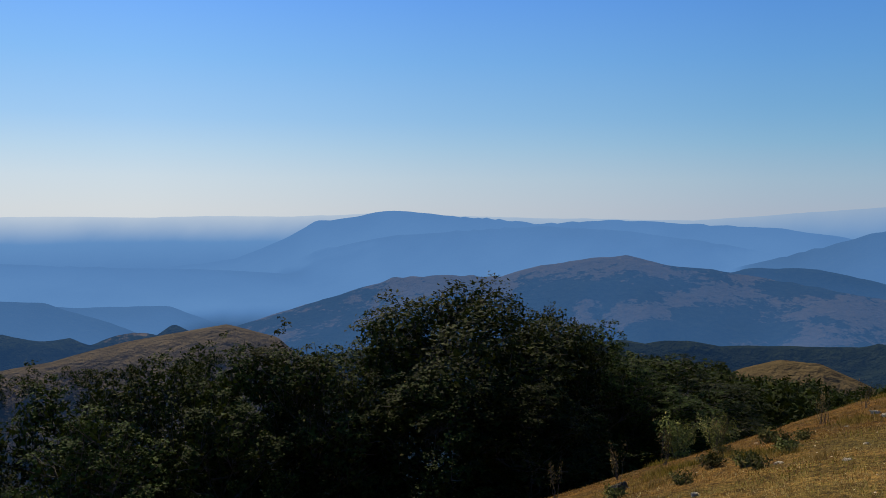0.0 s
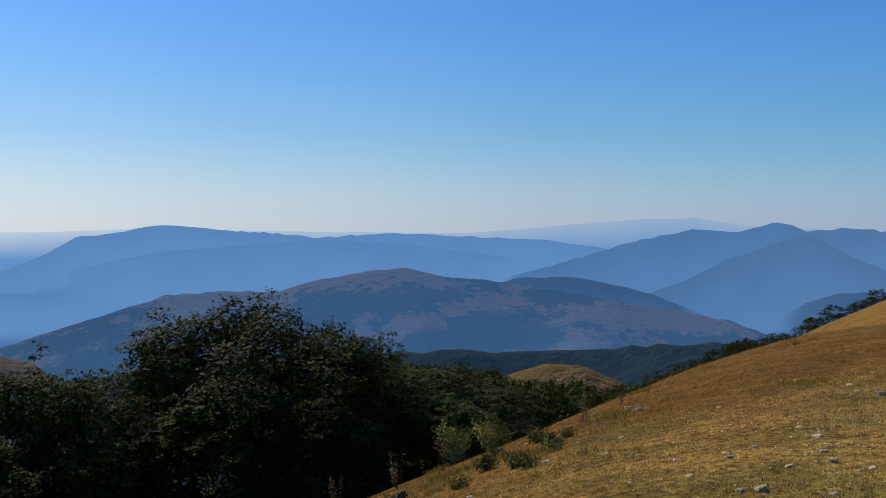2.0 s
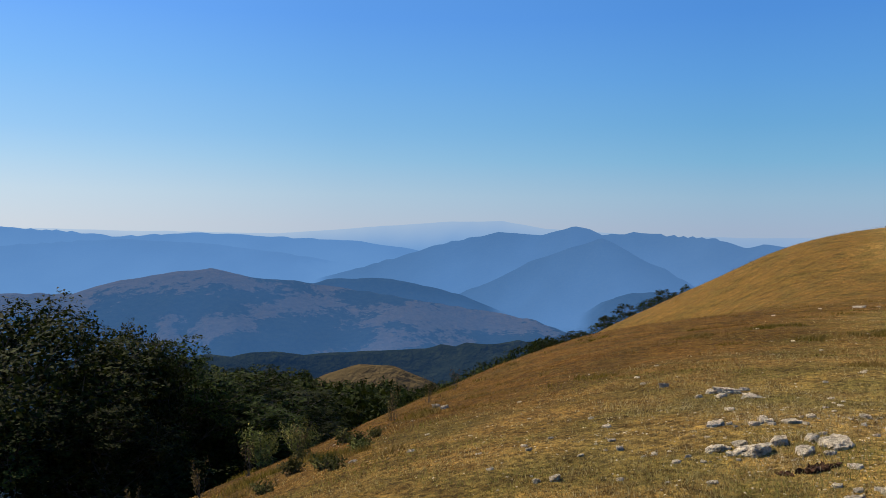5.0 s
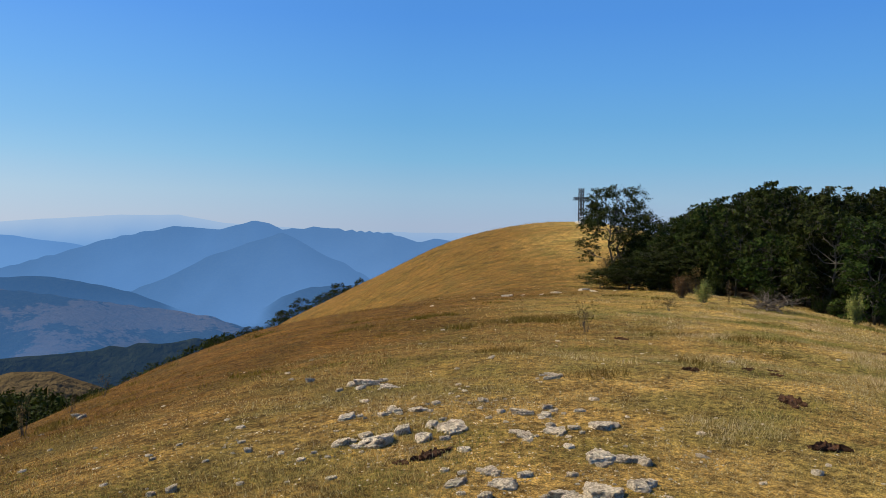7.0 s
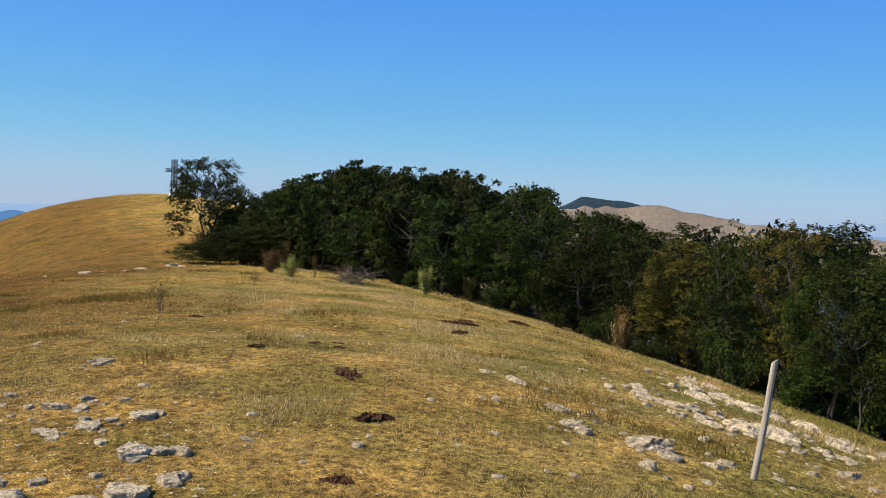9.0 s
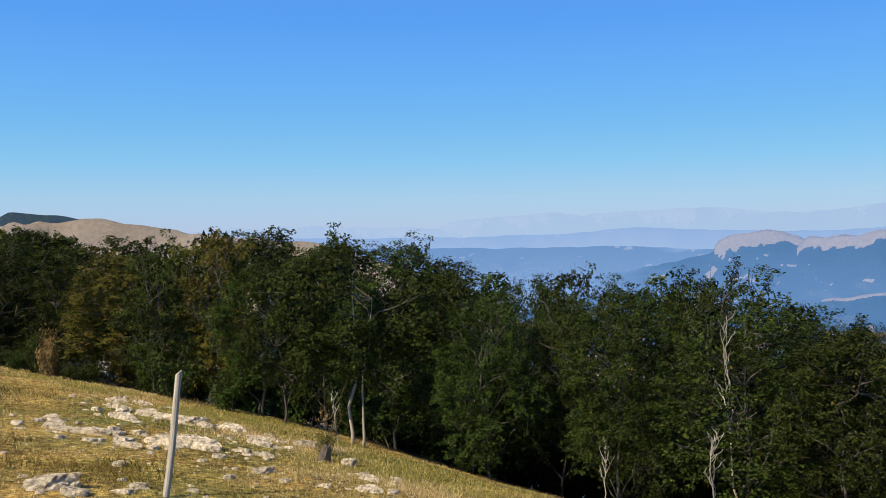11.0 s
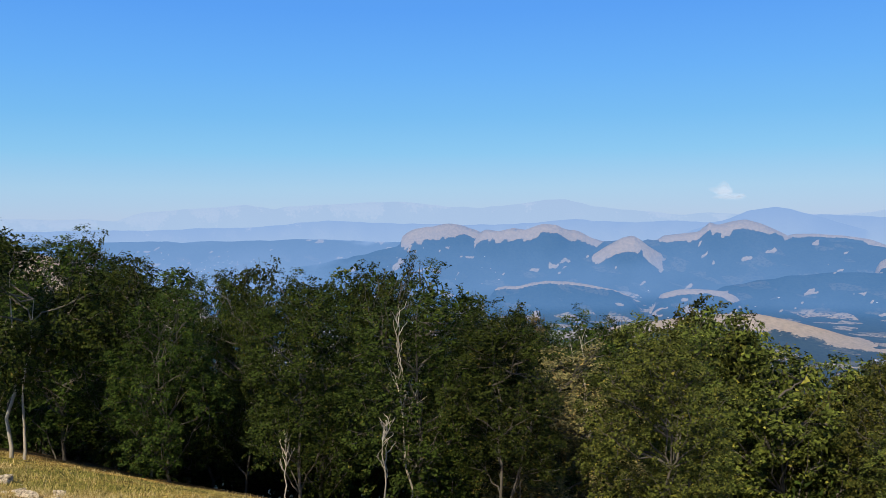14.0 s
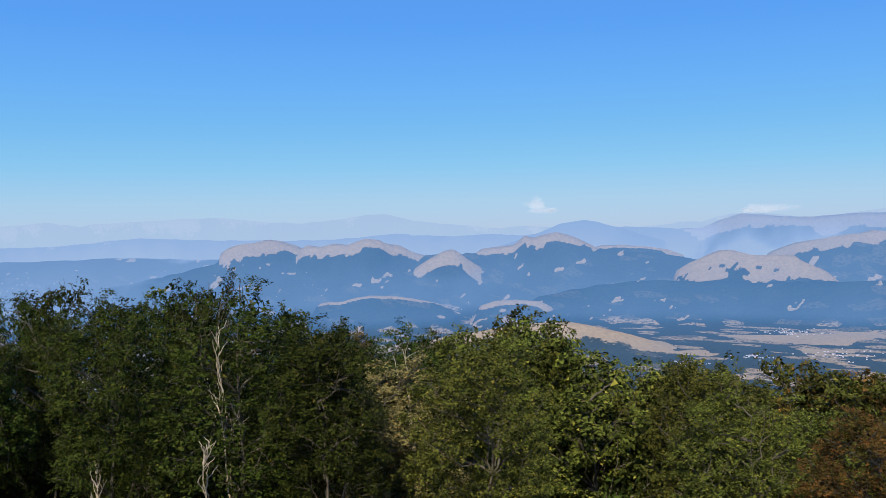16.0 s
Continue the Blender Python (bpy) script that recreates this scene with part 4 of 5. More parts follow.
CLOSE_CROWN, FAR_CROWN = thinned(3, 1.15), thinned(11, 2.0)
woods = []
for i in range(330):
    bearing = rng.uniform(-36, 34)
    up = float(np.interp(bearing, LOW_TOPS[:, 0], LOW_TOPS[:, 1])) - abs(rng.gauss(0, 0.7))
    reach = np.arange(46, 640, 4.0)
    x, y = -math.sin(radians(bearing)) * reach, math.cos(radians(bearing)) * reach
    z = land(x, y)[0]
    tall = 1.65 + reach * math.tan(radians(up)) - z
    fits = np.where((tall > 5) & (tall < 10) & (hill(x, y)[1] > 24))[0]
    if not len(fits):
        continue
    k = rng.choice(list(fits))
    a, w = rng.uniform(0, 6.28), tall[k] * rng.uniform(0.75, 1.1)
    p = (CLOSE_CROWN if reach[k] < 130 else FAR_CROWN).reshape(-1, 3) * (w, w, tall[k])
    p = np.stack([p[:, 0] * math.cos(a) - p[:, 1] * math.sin(a) + x[k], p[:, 0] * math.sin(a) + p[:, 1] * math.cos(a) + y[k], p[:, 2] + z[k] - 0.3], 1)
    woods.append(p)
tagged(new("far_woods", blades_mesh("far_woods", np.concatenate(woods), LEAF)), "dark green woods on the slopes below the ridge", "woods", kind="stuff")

# ---- limestone rocks ----
def rock_mesh(seed, detail, flat, rugged):
    """A block broken along planes, pitted by weather and sunk in the turf."""
    bm = bmesh.new()
    bmesh.ops.create_icosphere(bm, subdivisions=detail, radius=0.5)
    r = random.Random(seed)
    off = Vector((seed * 7.3, seed * 3.1, seed * 1.7))
    cuts = [(Vector((r.gauss(0, 0.12), r.gauss(0, 0.12), 1)).normalized(), r.uniform(0.24, 0.34)), (Vector((r.gauss(0, 0.4), r.gauss(0, 0.4), 1)).normalized(), r.uniform(0.30, 0.40))]
    turn = r.uniform(0, 6.28)
    for i in range(7):
        a = turn + i * 0.9 + r.uniform(-0.3, 0.3)
        cuts.append((Vector((math.cos(a), math.sin(a), r.uniform(-0.15, 0.35))).normalized(), r.uniform(0.33, 0.50)))
    for v in bm.verts:
        p = v.co.normalized()
        p = p * min([d / p.dot(n) for n, d in cuts if p.dot(n) > 0.05] + [0.60])
        crack = max(0.0, 0.10 - abs(noise.noise(p * 3.2 + off))) + 0.7 * max(0.0, 0.10 - abs(noise.noise(p * 7.0 + off)))
        bed = 0.5 + 0.5 * math.sin(p.z * 34 + 3 * noise.noise(p * 2 + off))
        k = 1 + rugged * (0.10 * noise.fractal(p * 3 + off, 0.9, 2.0, 4) + 0.07 * noise.noise(p * 13 + off) - 1.5 * crack - 0.05 * bed)
        v.co = Vector((p.x * k, p.y * k * 0.8, p.z * k * flat))
        if v.co.z < -0.16 * flat:
            v.co.z = -0.16 * flat + (v.co.z + 0.16 * flat) * 0.3
    me = bpy.data.meshes.new("rock")
    bm.to_mesh(me)
    bm.free()
    me.materials.append(LIMESTONE)
    return me


BOULDERS = [rock_mesh(i + 1, 4, 0.95, 1.1) for i in range(5)]
SLABS = [rock_mesh(i + 21, 4, 0.80, 1.0) for i in range(5)]
CHIPS = [rock_mesh(i + 61, 3, 0.70, 0.9) for i in range(5)]
STONES = [rock_mesh(i + 41, 2, 0.6, 0.9) for i in range(6)]


def tilt_at(x, y):
    """The turn that lays a thing on the slope."""
    e = 0.3
    gx = (height_at(x + e, y) - height_at(x - e, y)) / (2 * e)
    gy = (height_at(x, y + e) - height_at(x, y - e)) / (2 * e)
    return Vector((0, 0, 1)).rotation_difference(Vector((-gx, -gy, 1)).normalized())


def lay(ob_name, me, x, y, size, turn, label, category, group="", sink=0.0, stretch=(1, 1, 1)):
    ob = new(ob_name, me)
    q = tilt_at(x, y) @ Euler((0, 0, turn)).to_quaternion()
    ob.matrix_world = Matrix.LocRotScale((x, y, height_at(x, y) - sink), q, (size * stretch[0], size * stretch[1], size * stretch[2]))
    return tagged(ob, label, category, group)


rng = random.Random(77)
# x, y, width
STONY = [(6.38, 6.36, 0.30), (6.29, 5.95, 0.22), (5.03, 5.12, 0.24), (5.39, 4.94, 0.16), (4.67, 4.37, 0.34), (4.53, 4.60, 0.2), (4.52, 4.42, 0.13), (5.18, 4.12, 0.40), (5.50, 4.81, 0.17), (6.07, 4.58, 0.15), (5.85, 4.01, 0.22), (5.85, 3.80, 0.17), (7.19, 4.73, 0.18), (5.83, 3.28, 0.24), (5.13, 2.85, 0.28), (5.21, 2.75, 0.18), (5.24, 3.52, 0.18), (5.46, 3.43, 0.22), (5.67, 3.41, 0.13), (4.29, 2.95, 0.2), (4.38, 2.61, 0.2), (4.53, 2.46, 0.36), (4.19, 3.22, 0.2), (4.45, 3.18, 0.16), (7.29, 4.74, 0.2), (8.03, 1.43, 0.14), (5.67, 2.44, 0.1), (8.26, 0.89, 0.16), (11.53, 1.19, 0.17)]
for i, (x, y, s) in enumerate(STONY):
    lay("limestone_rock", BOULDERS[i % 5], x, y, s * 0.9, rng.uniform(0, 6.28), "pitted white limestone rock in the dry turf", "rock", "limestone rocks on the ridge", 0.03 * s, (1.1, 1.0, 0.68))
    for k in range(1 + int(s * 12)):
        a, d = rng.uniform(0, 6.28), s * rng.uniform(0.35, 1.25)
        lay("limestone_rock", CHIPS[(i + k) % 5], x + math.cos(a) * d * 1.3, y + math.sin(a) * d * 0.8, s * rng.uniform(0.15, 0.55), rng.uniform(0, 6.28), "angular white limestone piece in the turf", "rock", "limestone rocks on the ridge", 0)
OUTCROP = [(12.07, -0.42, 0.40), (11.91, -0.70, 0.5), (11.93, -0.92, 0.34), (9.46, -0.61, 0.42), (9.39, -0.91, 0.42), (10.29, 0.41, 0.32), (10.06, 0.07, 0.42), (14.25, -0.02, 0.4), (14.2, -0.36, 0.35), (9.90, -1.48, 0.32), (11.46, -1.34, 0.4), (9.19, -1.45, 0.24), (7.43, 0.15, 0.42), (10.35, -2.05, 0.36), (8.27, -2.20, 0.2), (7.71, -2.06, 0.25), (6.81, -1.46, 0.2), (8.33, -1.33, 0.22), (9.13, 1.49, 0.27), (8.14, 0.92, 0.2), (7.61, 0.75, 0.2), (9.2, -0.3, 0.3), (9.75, -0.75, 0.3), (12.6, -0.1, 0.4), (11.2, -0.2, 0.3), (10.9, 0.5, 0.25)]
for i, (x, y, s) in enumerate(OUTCROP):
    lay("limestone_block", SLABS[i % 5], x, y, s * 0.85, rng.uniform(-0.5, 0.5) + 1.2, "weathered pale limestone slab cropping out of the slope", "rock", "limestone slabs on the slope", 0.03 * s, (1.25, 0.85, 1.0))
    for k in range(6):
        a, d = 1.2 + rng.gauss(0, 0.7) + (math.pi if k % 2 else 0), s * rng.uniform(0.6, 1.7)
        lay("limestone_block", CHIPS[(i + k) % 5], x + math.cos(a) * d, y + math.sin(a) * d, s * rng.uniform(0.15, 0.55), rng.uniform(0, 6.28), "broken limestone block beside a ledge on the slope", "rock", "limestone slabs on the slope", 0.02 * s)
LOOSE = [(8.19, -0.24, 0.14), (7.70, -0.28, 0.09), (6.80, 0.11, 0.16), (6.64, -0.02, 0.08), (6.51, -0.15, 0.09), (6.51, -0.63, 0.08), (6.90, -1.08, 0.11), (9.3, -2.25, 0.24), (8.65, -2.23, 0.14), (8.5, -2.5, 0.15), (6.63, -1.50, 0.12), (6.79, -1.84, 0.11), (7.99, -1.04, 0.13), (7.99, 0.59, 0.12), (3.73, 5.77, 0.08), (3.31, 4.78, 0.13), (3.20, 4.85, 0.1), (4.10, 5.11, 0.1), (6.63, 7.56, 0.19), (5.64, 11.02, 0.18), (6.3, 12.6, 0.2), (2.02, 6.88, 0.12)]
for i, (x, y, s) in enumerate(LOOSE):
    lay("limestone_rock", BOULDERS[(i * 2) % 5], x, y, s * 0.85, rng.uniform(0, 6.28), "loose white limestone rock on the slope", "rock", "limestone rocks on the ridge", 0)
ROW = [(26.15, 20.59, 0.5), (26.48, 20.1, 0.5), (26.86, 19.66, 0.45), (27.01, 19.12, 0.4), (28.0, 19.3, 0.4), (20.41, 17.73, 0.45), (14.92, 14.42, 0.32), (29.2, 19.5, 0.4), (30.11, 19.16, 0.5), (30.85, 18.71, 0.4), (27.6, 18.6, 0.35), (25.6, 21.2, 0.4), (29.8, 18.2, 0.3), (31.4, 18.0, 0.35), (25.0, 20.8, 0.3)]
for i, (x, y, s) in enumerate(ROW):
    lay("limestone_rock", BOULDERS[(i * 3) % 5], x + rng.gauss(0, 0.4), y + rng.gauss(0, 0.4), s * rng.uniform(0.3, 1.0), rng.uniform(0, 6.28), "pale limestone rock in a low row across the pasture", "rock", "row of stones across the pasture", 0.03 * s, (1.5, 0.9, 0.7))
dark_rock = lay("dark_rock", BOULDERS[2], 1.9, 9.3, 0.27, 0.4, "grey limestone boulder by the thistles, coloured as if in shade", "rock")
dark_rock.material_slots[0].link = "OBJECT"
dark_rock.material_slots[0].material = SHADED_STONE


def stony(x, y):
    """How stony the turf is."""
    a = 1.0 * math.exp(-((x - 5.2) / 1.7) ** 2 - ((y - 4.3) / 1.9) ** 2) + 0.8 * math.exp(-((x - 4.9) / 1.0) ** 2 - ((y - 2.7) / 0.7) ** 2)
    b = 0.9 * math.exp(-((x - 9.0) / 2.6) ** 2 - ((y + 0.6) / 1.5) ** 2)
    return a + b + 0.10 + 0.3 * math.exp(-((x - 4.2) / 1.2) ** 2 - ((y - 6.2) / 1.8) ** 2)


count = 0
while count < 295:
    x, y = rng.uniform(2.0, 15), rng.uniform(-3.5, 12)
    if rng.random() < stony(x, y) and behind_edge(np.array([x]), np.array([y]))[0] < -0.3:
        s = 0.03 + 0.10 * rng.random() ** 2.6
        lay("small_stone", STONES[count % 6], x, y, s, rng.uniform(0, 6.28), "small white limestone stone in the grass", "stone", "small stones in the turf", 0)
        count += 1

# gravel too small to pick apart
verts, faces = [], []
count = 0
while count < 3600:
    x, y = rng.uniform(1.5, 15), rng.uniform(-3.5, 11)
    if rng.random() < stony(x, y) ** 2.2:
        z, s, k = height_at(x, y), rng.uniform(0.005, 0.020), len(verts)
        verts += [(x + rng.gauss(0, s), y + rng.gauss(0, s), z - s * 0.3) for _ in range(4)] + [(x + rng.gauss(0, s * 0.4), y + rng.gauss(0, s * 0.4), z + s * rng.uniform(0.15, 0.45))]
        verts[k:k + 4] = [(x + s * math.cos(a) * rng.uniform(0.7, 1.3), y + s * math.sin(a) * rng.uniform(0.7, 1.3), z - s * 0.3) for a in (0.3, 1.8, 3.4, 5.0)]
        faces += [(k, k + 1, k + 4), (k + 1, k + 2, k + 4), (k + 2, k + 3, k + 4), (k + 3, k, k + 4)]
        count += 1
tagged(new("gravel", mesh_of("gravel", verts, faces, LIMESTONE, False)), "white limestone chips strewn through the turf", "gravel", kind="stuff")


# ---- dung and turned earth ----
def dung_mesh(seed):
    bm = bmesh.new()
    bmesh.ops.create_icosphere(bm, subdivisions=4, radius=0.5)
    off = Vector((seed * 5.1, 2.0, 1.0))
    for v in bm.verts:
        p = v.co.copy()
        edge = 1 + 0.95 * noise.fractal(Vector((p.x * 3.2, p.y * 3.2, 0)) + off, 0.8, 2.0, 4)
        lump = abs(noise.noise(p * 7 + off)) * 0.20 + abs(noise.noise(p * 17 + off)) * 0.14 - 0.05
        v.co = Vector((p.x * edge, p.y * edge * 0.7, max(p.z, -0.1) * 0.16 + (lump if p.z > 0 else 0)))
    me = bpy.data.meshes.new("dung")
    bm.to_mesh(me)
    bm.free()
    me.materials.append(DUNG)
    return me


PATS = [dung_mesh(i) for i in range(3)]
for i, (x, y, s) in enumerate(((4.59, 3.76, 0.20), (4.38, 3.85, 0.10), (6.56, 1.95, 0.24), (7.85, 2.70, 0.26), (5.20, 1.63, 0.13), (9.65, 3.85, 0.15), (10.04, 3.75, 0.10), (8.69, 4.04, 0.16), (9.5, 3.5, 0.16), (15.5, 3.8, 0.4), (16.2, 3.9, 0.3), (20.5, 3.8, 0.4), (13.5, 3.3, 0.25), (12.1, 6.9, 0.2))):
    lay("cow_dung", PATS[i % 3], x, y, s, i * 1.3, "crumbling dark brown cow dung on the turf", "dung", "cow dung on the pasture", 0)


# ---- the fence post ----
def post_mesh():
    bm = bmesh.new()
    rings, sides = 9, 10
    rows = []
    for i in range(rings):
        z = -0.12 + 0.96 * i / (rings - 1)
        row = []
        for k in range(sides):
            a = 2 * math.pi * k / sides
            w = 0.031 * (1 + 0.10 * math.cos(4 * a)) * (1 - 0.12 * i / rings) * (1 + 0.08 * noise.noise(Vector((math.cos(a) * 2, math.sin(a) * 2, z * 5))))
            top = 0.018 * math.cos(a) if i == rings - 1 else 0
            row.append(bm.verts.new((w * math.cos(a) + 0.006 * math.sin(z * 5), w * math.sin(a), z + top)))
        rows.append(row)
    for a, b in zip(rows, rows[1:]):
        for k in range(sides):
            bm.faces.new((a[k], a[(k + 1) % sides], b[(k + 1) % sides], b[k]))
    bm.faces.new(rows[-1])
    me = bpy.data.meshes.new("fence_post")
    bm.to_mesh(me)
    bm.free()
    me.materials.append(POST_WOOD)
    return me


post = tagged(new("fence_post", post_mesh()), "weathered grey wooden fence post leaning on the stony slope", "post")
post.matrix_world = pose(7.2, -0.57, height_at(7.2, -0.57), 0, 7.0, -93) @ Matrix.Diagonal((0.68, 0.68, 0.98, 1))


# ---- the summit cross ----
def bar(bm, a, b, w):
    a, b = Vector(a), Vector(b)
    m = Matrix.Translation((a + b) / 2) @ (b - a).to_track_quat("Z", "Y").to_matrix().to_4x4() @ Matrix.Diagonal((w, w, (b - a).length, 1))
    bmesh.ops.create_cube(bm, size=1, matrix=m)


def lattice_bars(bm, a, b, half, bays, w, side, up):
    """Four chords and zigzag bracing between a and b."""
    a, b, side, up = Vector(a), Vector(b), Vector(side) * half, Vector(up) * half
    corners = [side + up, side - up, -side - up, -side + up]
    for c in corners:
        bar(bm, a + c, b + c, w * 1.5)
    for i in range(bays):
        p, q = a.lerp(b, i / bays), a.lerp(b, (i + 1) / bays)
        for c, e in zip(corners, corners[1:] + corners[:1]):
            bar(bm, p + c, q + e, w)
            bar(bm, p + c, p + e, w)


cx, cy = 63.6, 42.0
cross = new("summit_cross")
cross.matrix_world = pose(cx, cy, height_at(cx, cy), 0, 0, -22)
bm = bmesh.new()
lattice_bars(bm, (0, 0, -0.1), (0, 0, 3.0), 0.15, 8, 0.034, (1, 0, 0), (0, 1, 0))
part("upright", bm, STEEL, cross)
for s in (-1, 1):
    bm = bmesh.new()
    lattice_bars(bm, (0.16 * s, 0, 2.08), (0.78 * s, 0, 2.08), 0.12, 3, 0.03, (0, 1, 0), (0, 0, 1))
    part("arm", bm, STEEL, cross)
bm = bmesh.new()
bmesh.ops.create_cube(bm, size=1, matrix=pose(-0.08, -0.2, 0.42) @ Matrix.Diagonal((0.26, 0.06, 0.34, 1)))
bmesh.ops.bevel(bm, geom=bm.edges[:], offset=0.012, segments=1, affect="EDGES")
part("plaque", bm, WHITE_PAINT, cross, "small white plaque")
bm = bmesh.new()
bmesh.ops.create_cube(bm, size=1, matrix=pose(0, 0, 0.02) @ Matrix.Diagonal((0.7, 0.7, 0.22, 1)))
bmesh.ops.bevel(bm, geom=bm.edges[:], offset=0.03, segments=1, affect="EDGES")
part("plinth", bm, LIMESTONE, cross)
tagged(cross, "dark steel lattice cross with a white plaque on the summit", "cross")


# ---- brush heap, dead wood and the stump ----
def stick_mesh(seed, length, radius, forks):
    r = random.Random(seed)
    verts, faces = [], []
    main = crooked(r, (0, 0, 0), (length, r.uniform(-0.1, 0.1) * length, r.uniform(0, 0.12) * length), 6, 0.03)
    tube(verts, faces, main, [radius * (1 - 0.13 * i) for i in range(7)], 6)
    for _ in range(forks):
        a = Vector(main[r.randint(2, 5)])
        b = a + Vector((r.uniform(0.15, 0.4), r.uniform(-0.35, 0.35), r.uniform(-0.1, 0.3))) * length
        tube(verts, faces, crooked(r, a, b, 4, 0.06), [radius * 0.5 * (1 - 0.2 * i) for i in range(5)], 4)
    return mesh_of("stick", verts, faces, TWIG)


STICKS = [stick_mesh(i, 1.0, 0.018, 3) for i in range(6)]
heap = new("brush_heap")
heap.matrix_world = pose(25.6, 10.1, height_at(25.6, 10.1), 0, 0, 20) @ Matrix.Diagonal((0.75, 0.75, 0.5, 1))
r = random.Random(3)
for i in range(64):
    ob = part("branch", STICKS[i % 6], None, heap)
    side = 1 if i % 2 else -1
    x = r.gauss(0, 0.55)
    ob.matrix_local = pose(x - 0.6 * side, r.gauss(0, 0.35), r.uniform(0.02, 0.55) * math.exp(-x * x), r.uniform(-10, 10), r.uniform(-22, 10) * side, r.gauss(0, 28) + (180 if side < 0 else 0)) @ Matrix.Diagonal((r.uniform(0.9, 1.7),) * 3 + (1,))
tagged(heap, "heap of dry grey brushwood in front of the wood", "brush heap")


def dead_tree(x, y, height, seed, lean, label):
    r = random.Random(seed)
    verts, faces = [], []
    top = (lean[0] * height, lean[1] * height, height)
    stem = crooked(r, (0, 0, -0.1), top, 8, 0.009)
    tube(verts, faces, stem, [0.019 * (1 - 0.105 * i) * (height / 3) ** 0.5 for i in range(9)], 7)
    ob = new("dead_tree")
    ob.matrix_world = pose(x, y, height_at(x, y))
    part("trunk", mesh_of("trunk", verts, faces, PALE_BARK), None, ob)
    for k in range(7):
        verts, faces = [], []
        a = Vector(stem[r.randint(4, 8)])
        way = Vector((r.gauss(0, 0.45), r.gauss(0, 0.45), r.uniform(0.9, 1.4))).normalized() * height * r.uniform(0.12, 0.24)
        limb = crooked(r, a, a + way, 5, 0.03)
        tube(verts, faces, limb, [0.008, 0.007, 0.0055, 0.0045, 0.003, 0.002], 5)
        for _ in range(3):
            b = Vector(limb[r.randint(2, 5)])
            tube(verts, faces, crooked(r, b, b + Vector((r.gauss(0, 0.5), r.gauss(0, 0.5), r.uniform(0.6, 1.4))) * height * 0.08, 3, 0.04), [0.0045, 0.004, 0.003, 0.002], 4)
        part("branch", mesh_of("branch", verts, faces, PALE_BARK), None, ob)
    return tagged(ob, label, "dead tree", "dead trees in the wood")


def spot(bearing, far):
    return EYE[0] - math.sin(radians(bearing)) * far, EYE[1] + math.cos(radians(bearing)) * far


for seed, (bearing, far, up, lean) in enumerate(((-127.2, 8.5, -8.4, (0.05, 0.05)), (-125.6, 7.3, -12.5, (-0.16, 0.12)), (-139.2, 9.6, -9.2, (0.08, 0.02)), (-119, 8.6, -13.6, (0.1, -0.08)), (-110.5, 12.2, -8.9, (0.04, -0.06)))):
    x, y = spot(bearing, far)
    dead_tree(x, y, EYE[2] + far * math.tan(radians(up)) - height_at(x, y), 50 + seed, lean, "bare bleached dead beech standing among green trees")
dead_tree(10.0, -2.35, 0.55, 71, (0.1, 0.2), "thin bare dead sapling at the wood's edge")


def stump_mesh():
    bm = bmesh.new()
    rows = []
    for i in range(6):
        z = -0.1 + 0.42 * i / 5
        rows.append([bm.verts.new(((0.11 + 0.05 * (1 - i / 5) ** 2 + 0.03 * noise.noise(Vector((math.cos(a) * 2.5, math.sin(a) * 2.5, z * 3)))) * math.cos(a), (0.11 + 0.05 * (1 - i / 5) ** 2 + 0.03 * noise.noise(Vector((math.cos(a) * 2.5, math.sin(a) * 2.5, z * 3)))) * math.sin(a), z + (0.07 * math.sin(3 * a) if i == 5 else 0))) for a in [2 * math.pi * k / 14 for k in range(14)]])
    for a, b in zip(rows, rows[1:]):
        for k in range(14):
            bm.faces.new((a[k], a[(k + 1) % 14], b[(k + 1) % 14], b[k]))
    bm.faces.new(rows[-1])
    me = bpy.data.meshes.new("tree_stump")
    bm.to_mesh(me)
    bm.free()
    me.materials.append(TWIG)
    return me


lay("tree_stump", stump_mesh(), 9.35, -2.02, 0.42, 0, "old grey-brown tree stump among the rocks", "stump")


# ---- weeds, thistles and bushes ----
def weed_meshes(seed, leaves, size, tall, stems, tuft):
    rng_w, r = random.Random(seed), np.random.RandomState(seed)
    verts, faces, centres, aims = [], [], [], []
    for i in range(stems):
        a = rng_w.uniform(0, 6.28)
        tip = Vector((math.cos(a) * rng_w.uniform(0.1, 0.5), math.sin(a) * rng_w.uniform(0.1, 0.5), tall * rng_w.uniform(0.55, 1.0)))
        stem = crooked(rng_w, (tip.x * 0.2, tip.y * 0.2, -0.03), tip, 4, 0.05)
        tube(verts, faces, stem, [0.012, 0.010, 0.008, 0.006, 0.004], 4)
        k = leaves // stems
        t = r.uniform(0.15, 1.05, (k, 1)) ** (0.8 if tuft else 0.5)
        p = np.array(stem[0]) * (1 - t) + np.array(stem[-1]) * t + r.normal(0, 0.075, (k, 3)) * (1.25 - 0.5 * t)
        centres.append(p)
        aims.append(r.normal(0, 0.5, (k, 3)) + np.array([math.cos(a), math.sin(a), 0.8]))
    c = np.concatenate(centres)
    c[:, 2] = np.maximum(c[:, 2], 0.01)
    return mesh_of("stems", verts, faces, TWIG), blades_mesh("leaves", leaf_points(c, np.concatenate(aims), size, seed, 0.45), WEED)


BUSHES = [weed_meshes(400 + i, 1900, 0.065, 0.9, 16, True) for i in range(3)]
STALKS = [weed_meshes(420 + i, 130, 0.10, 1.3, 6, False) for i in range(3)]
ROSETTES = [weed_meshes(440 + i, 360, 0.13, 0.45, 14, True) for i in range(2)]


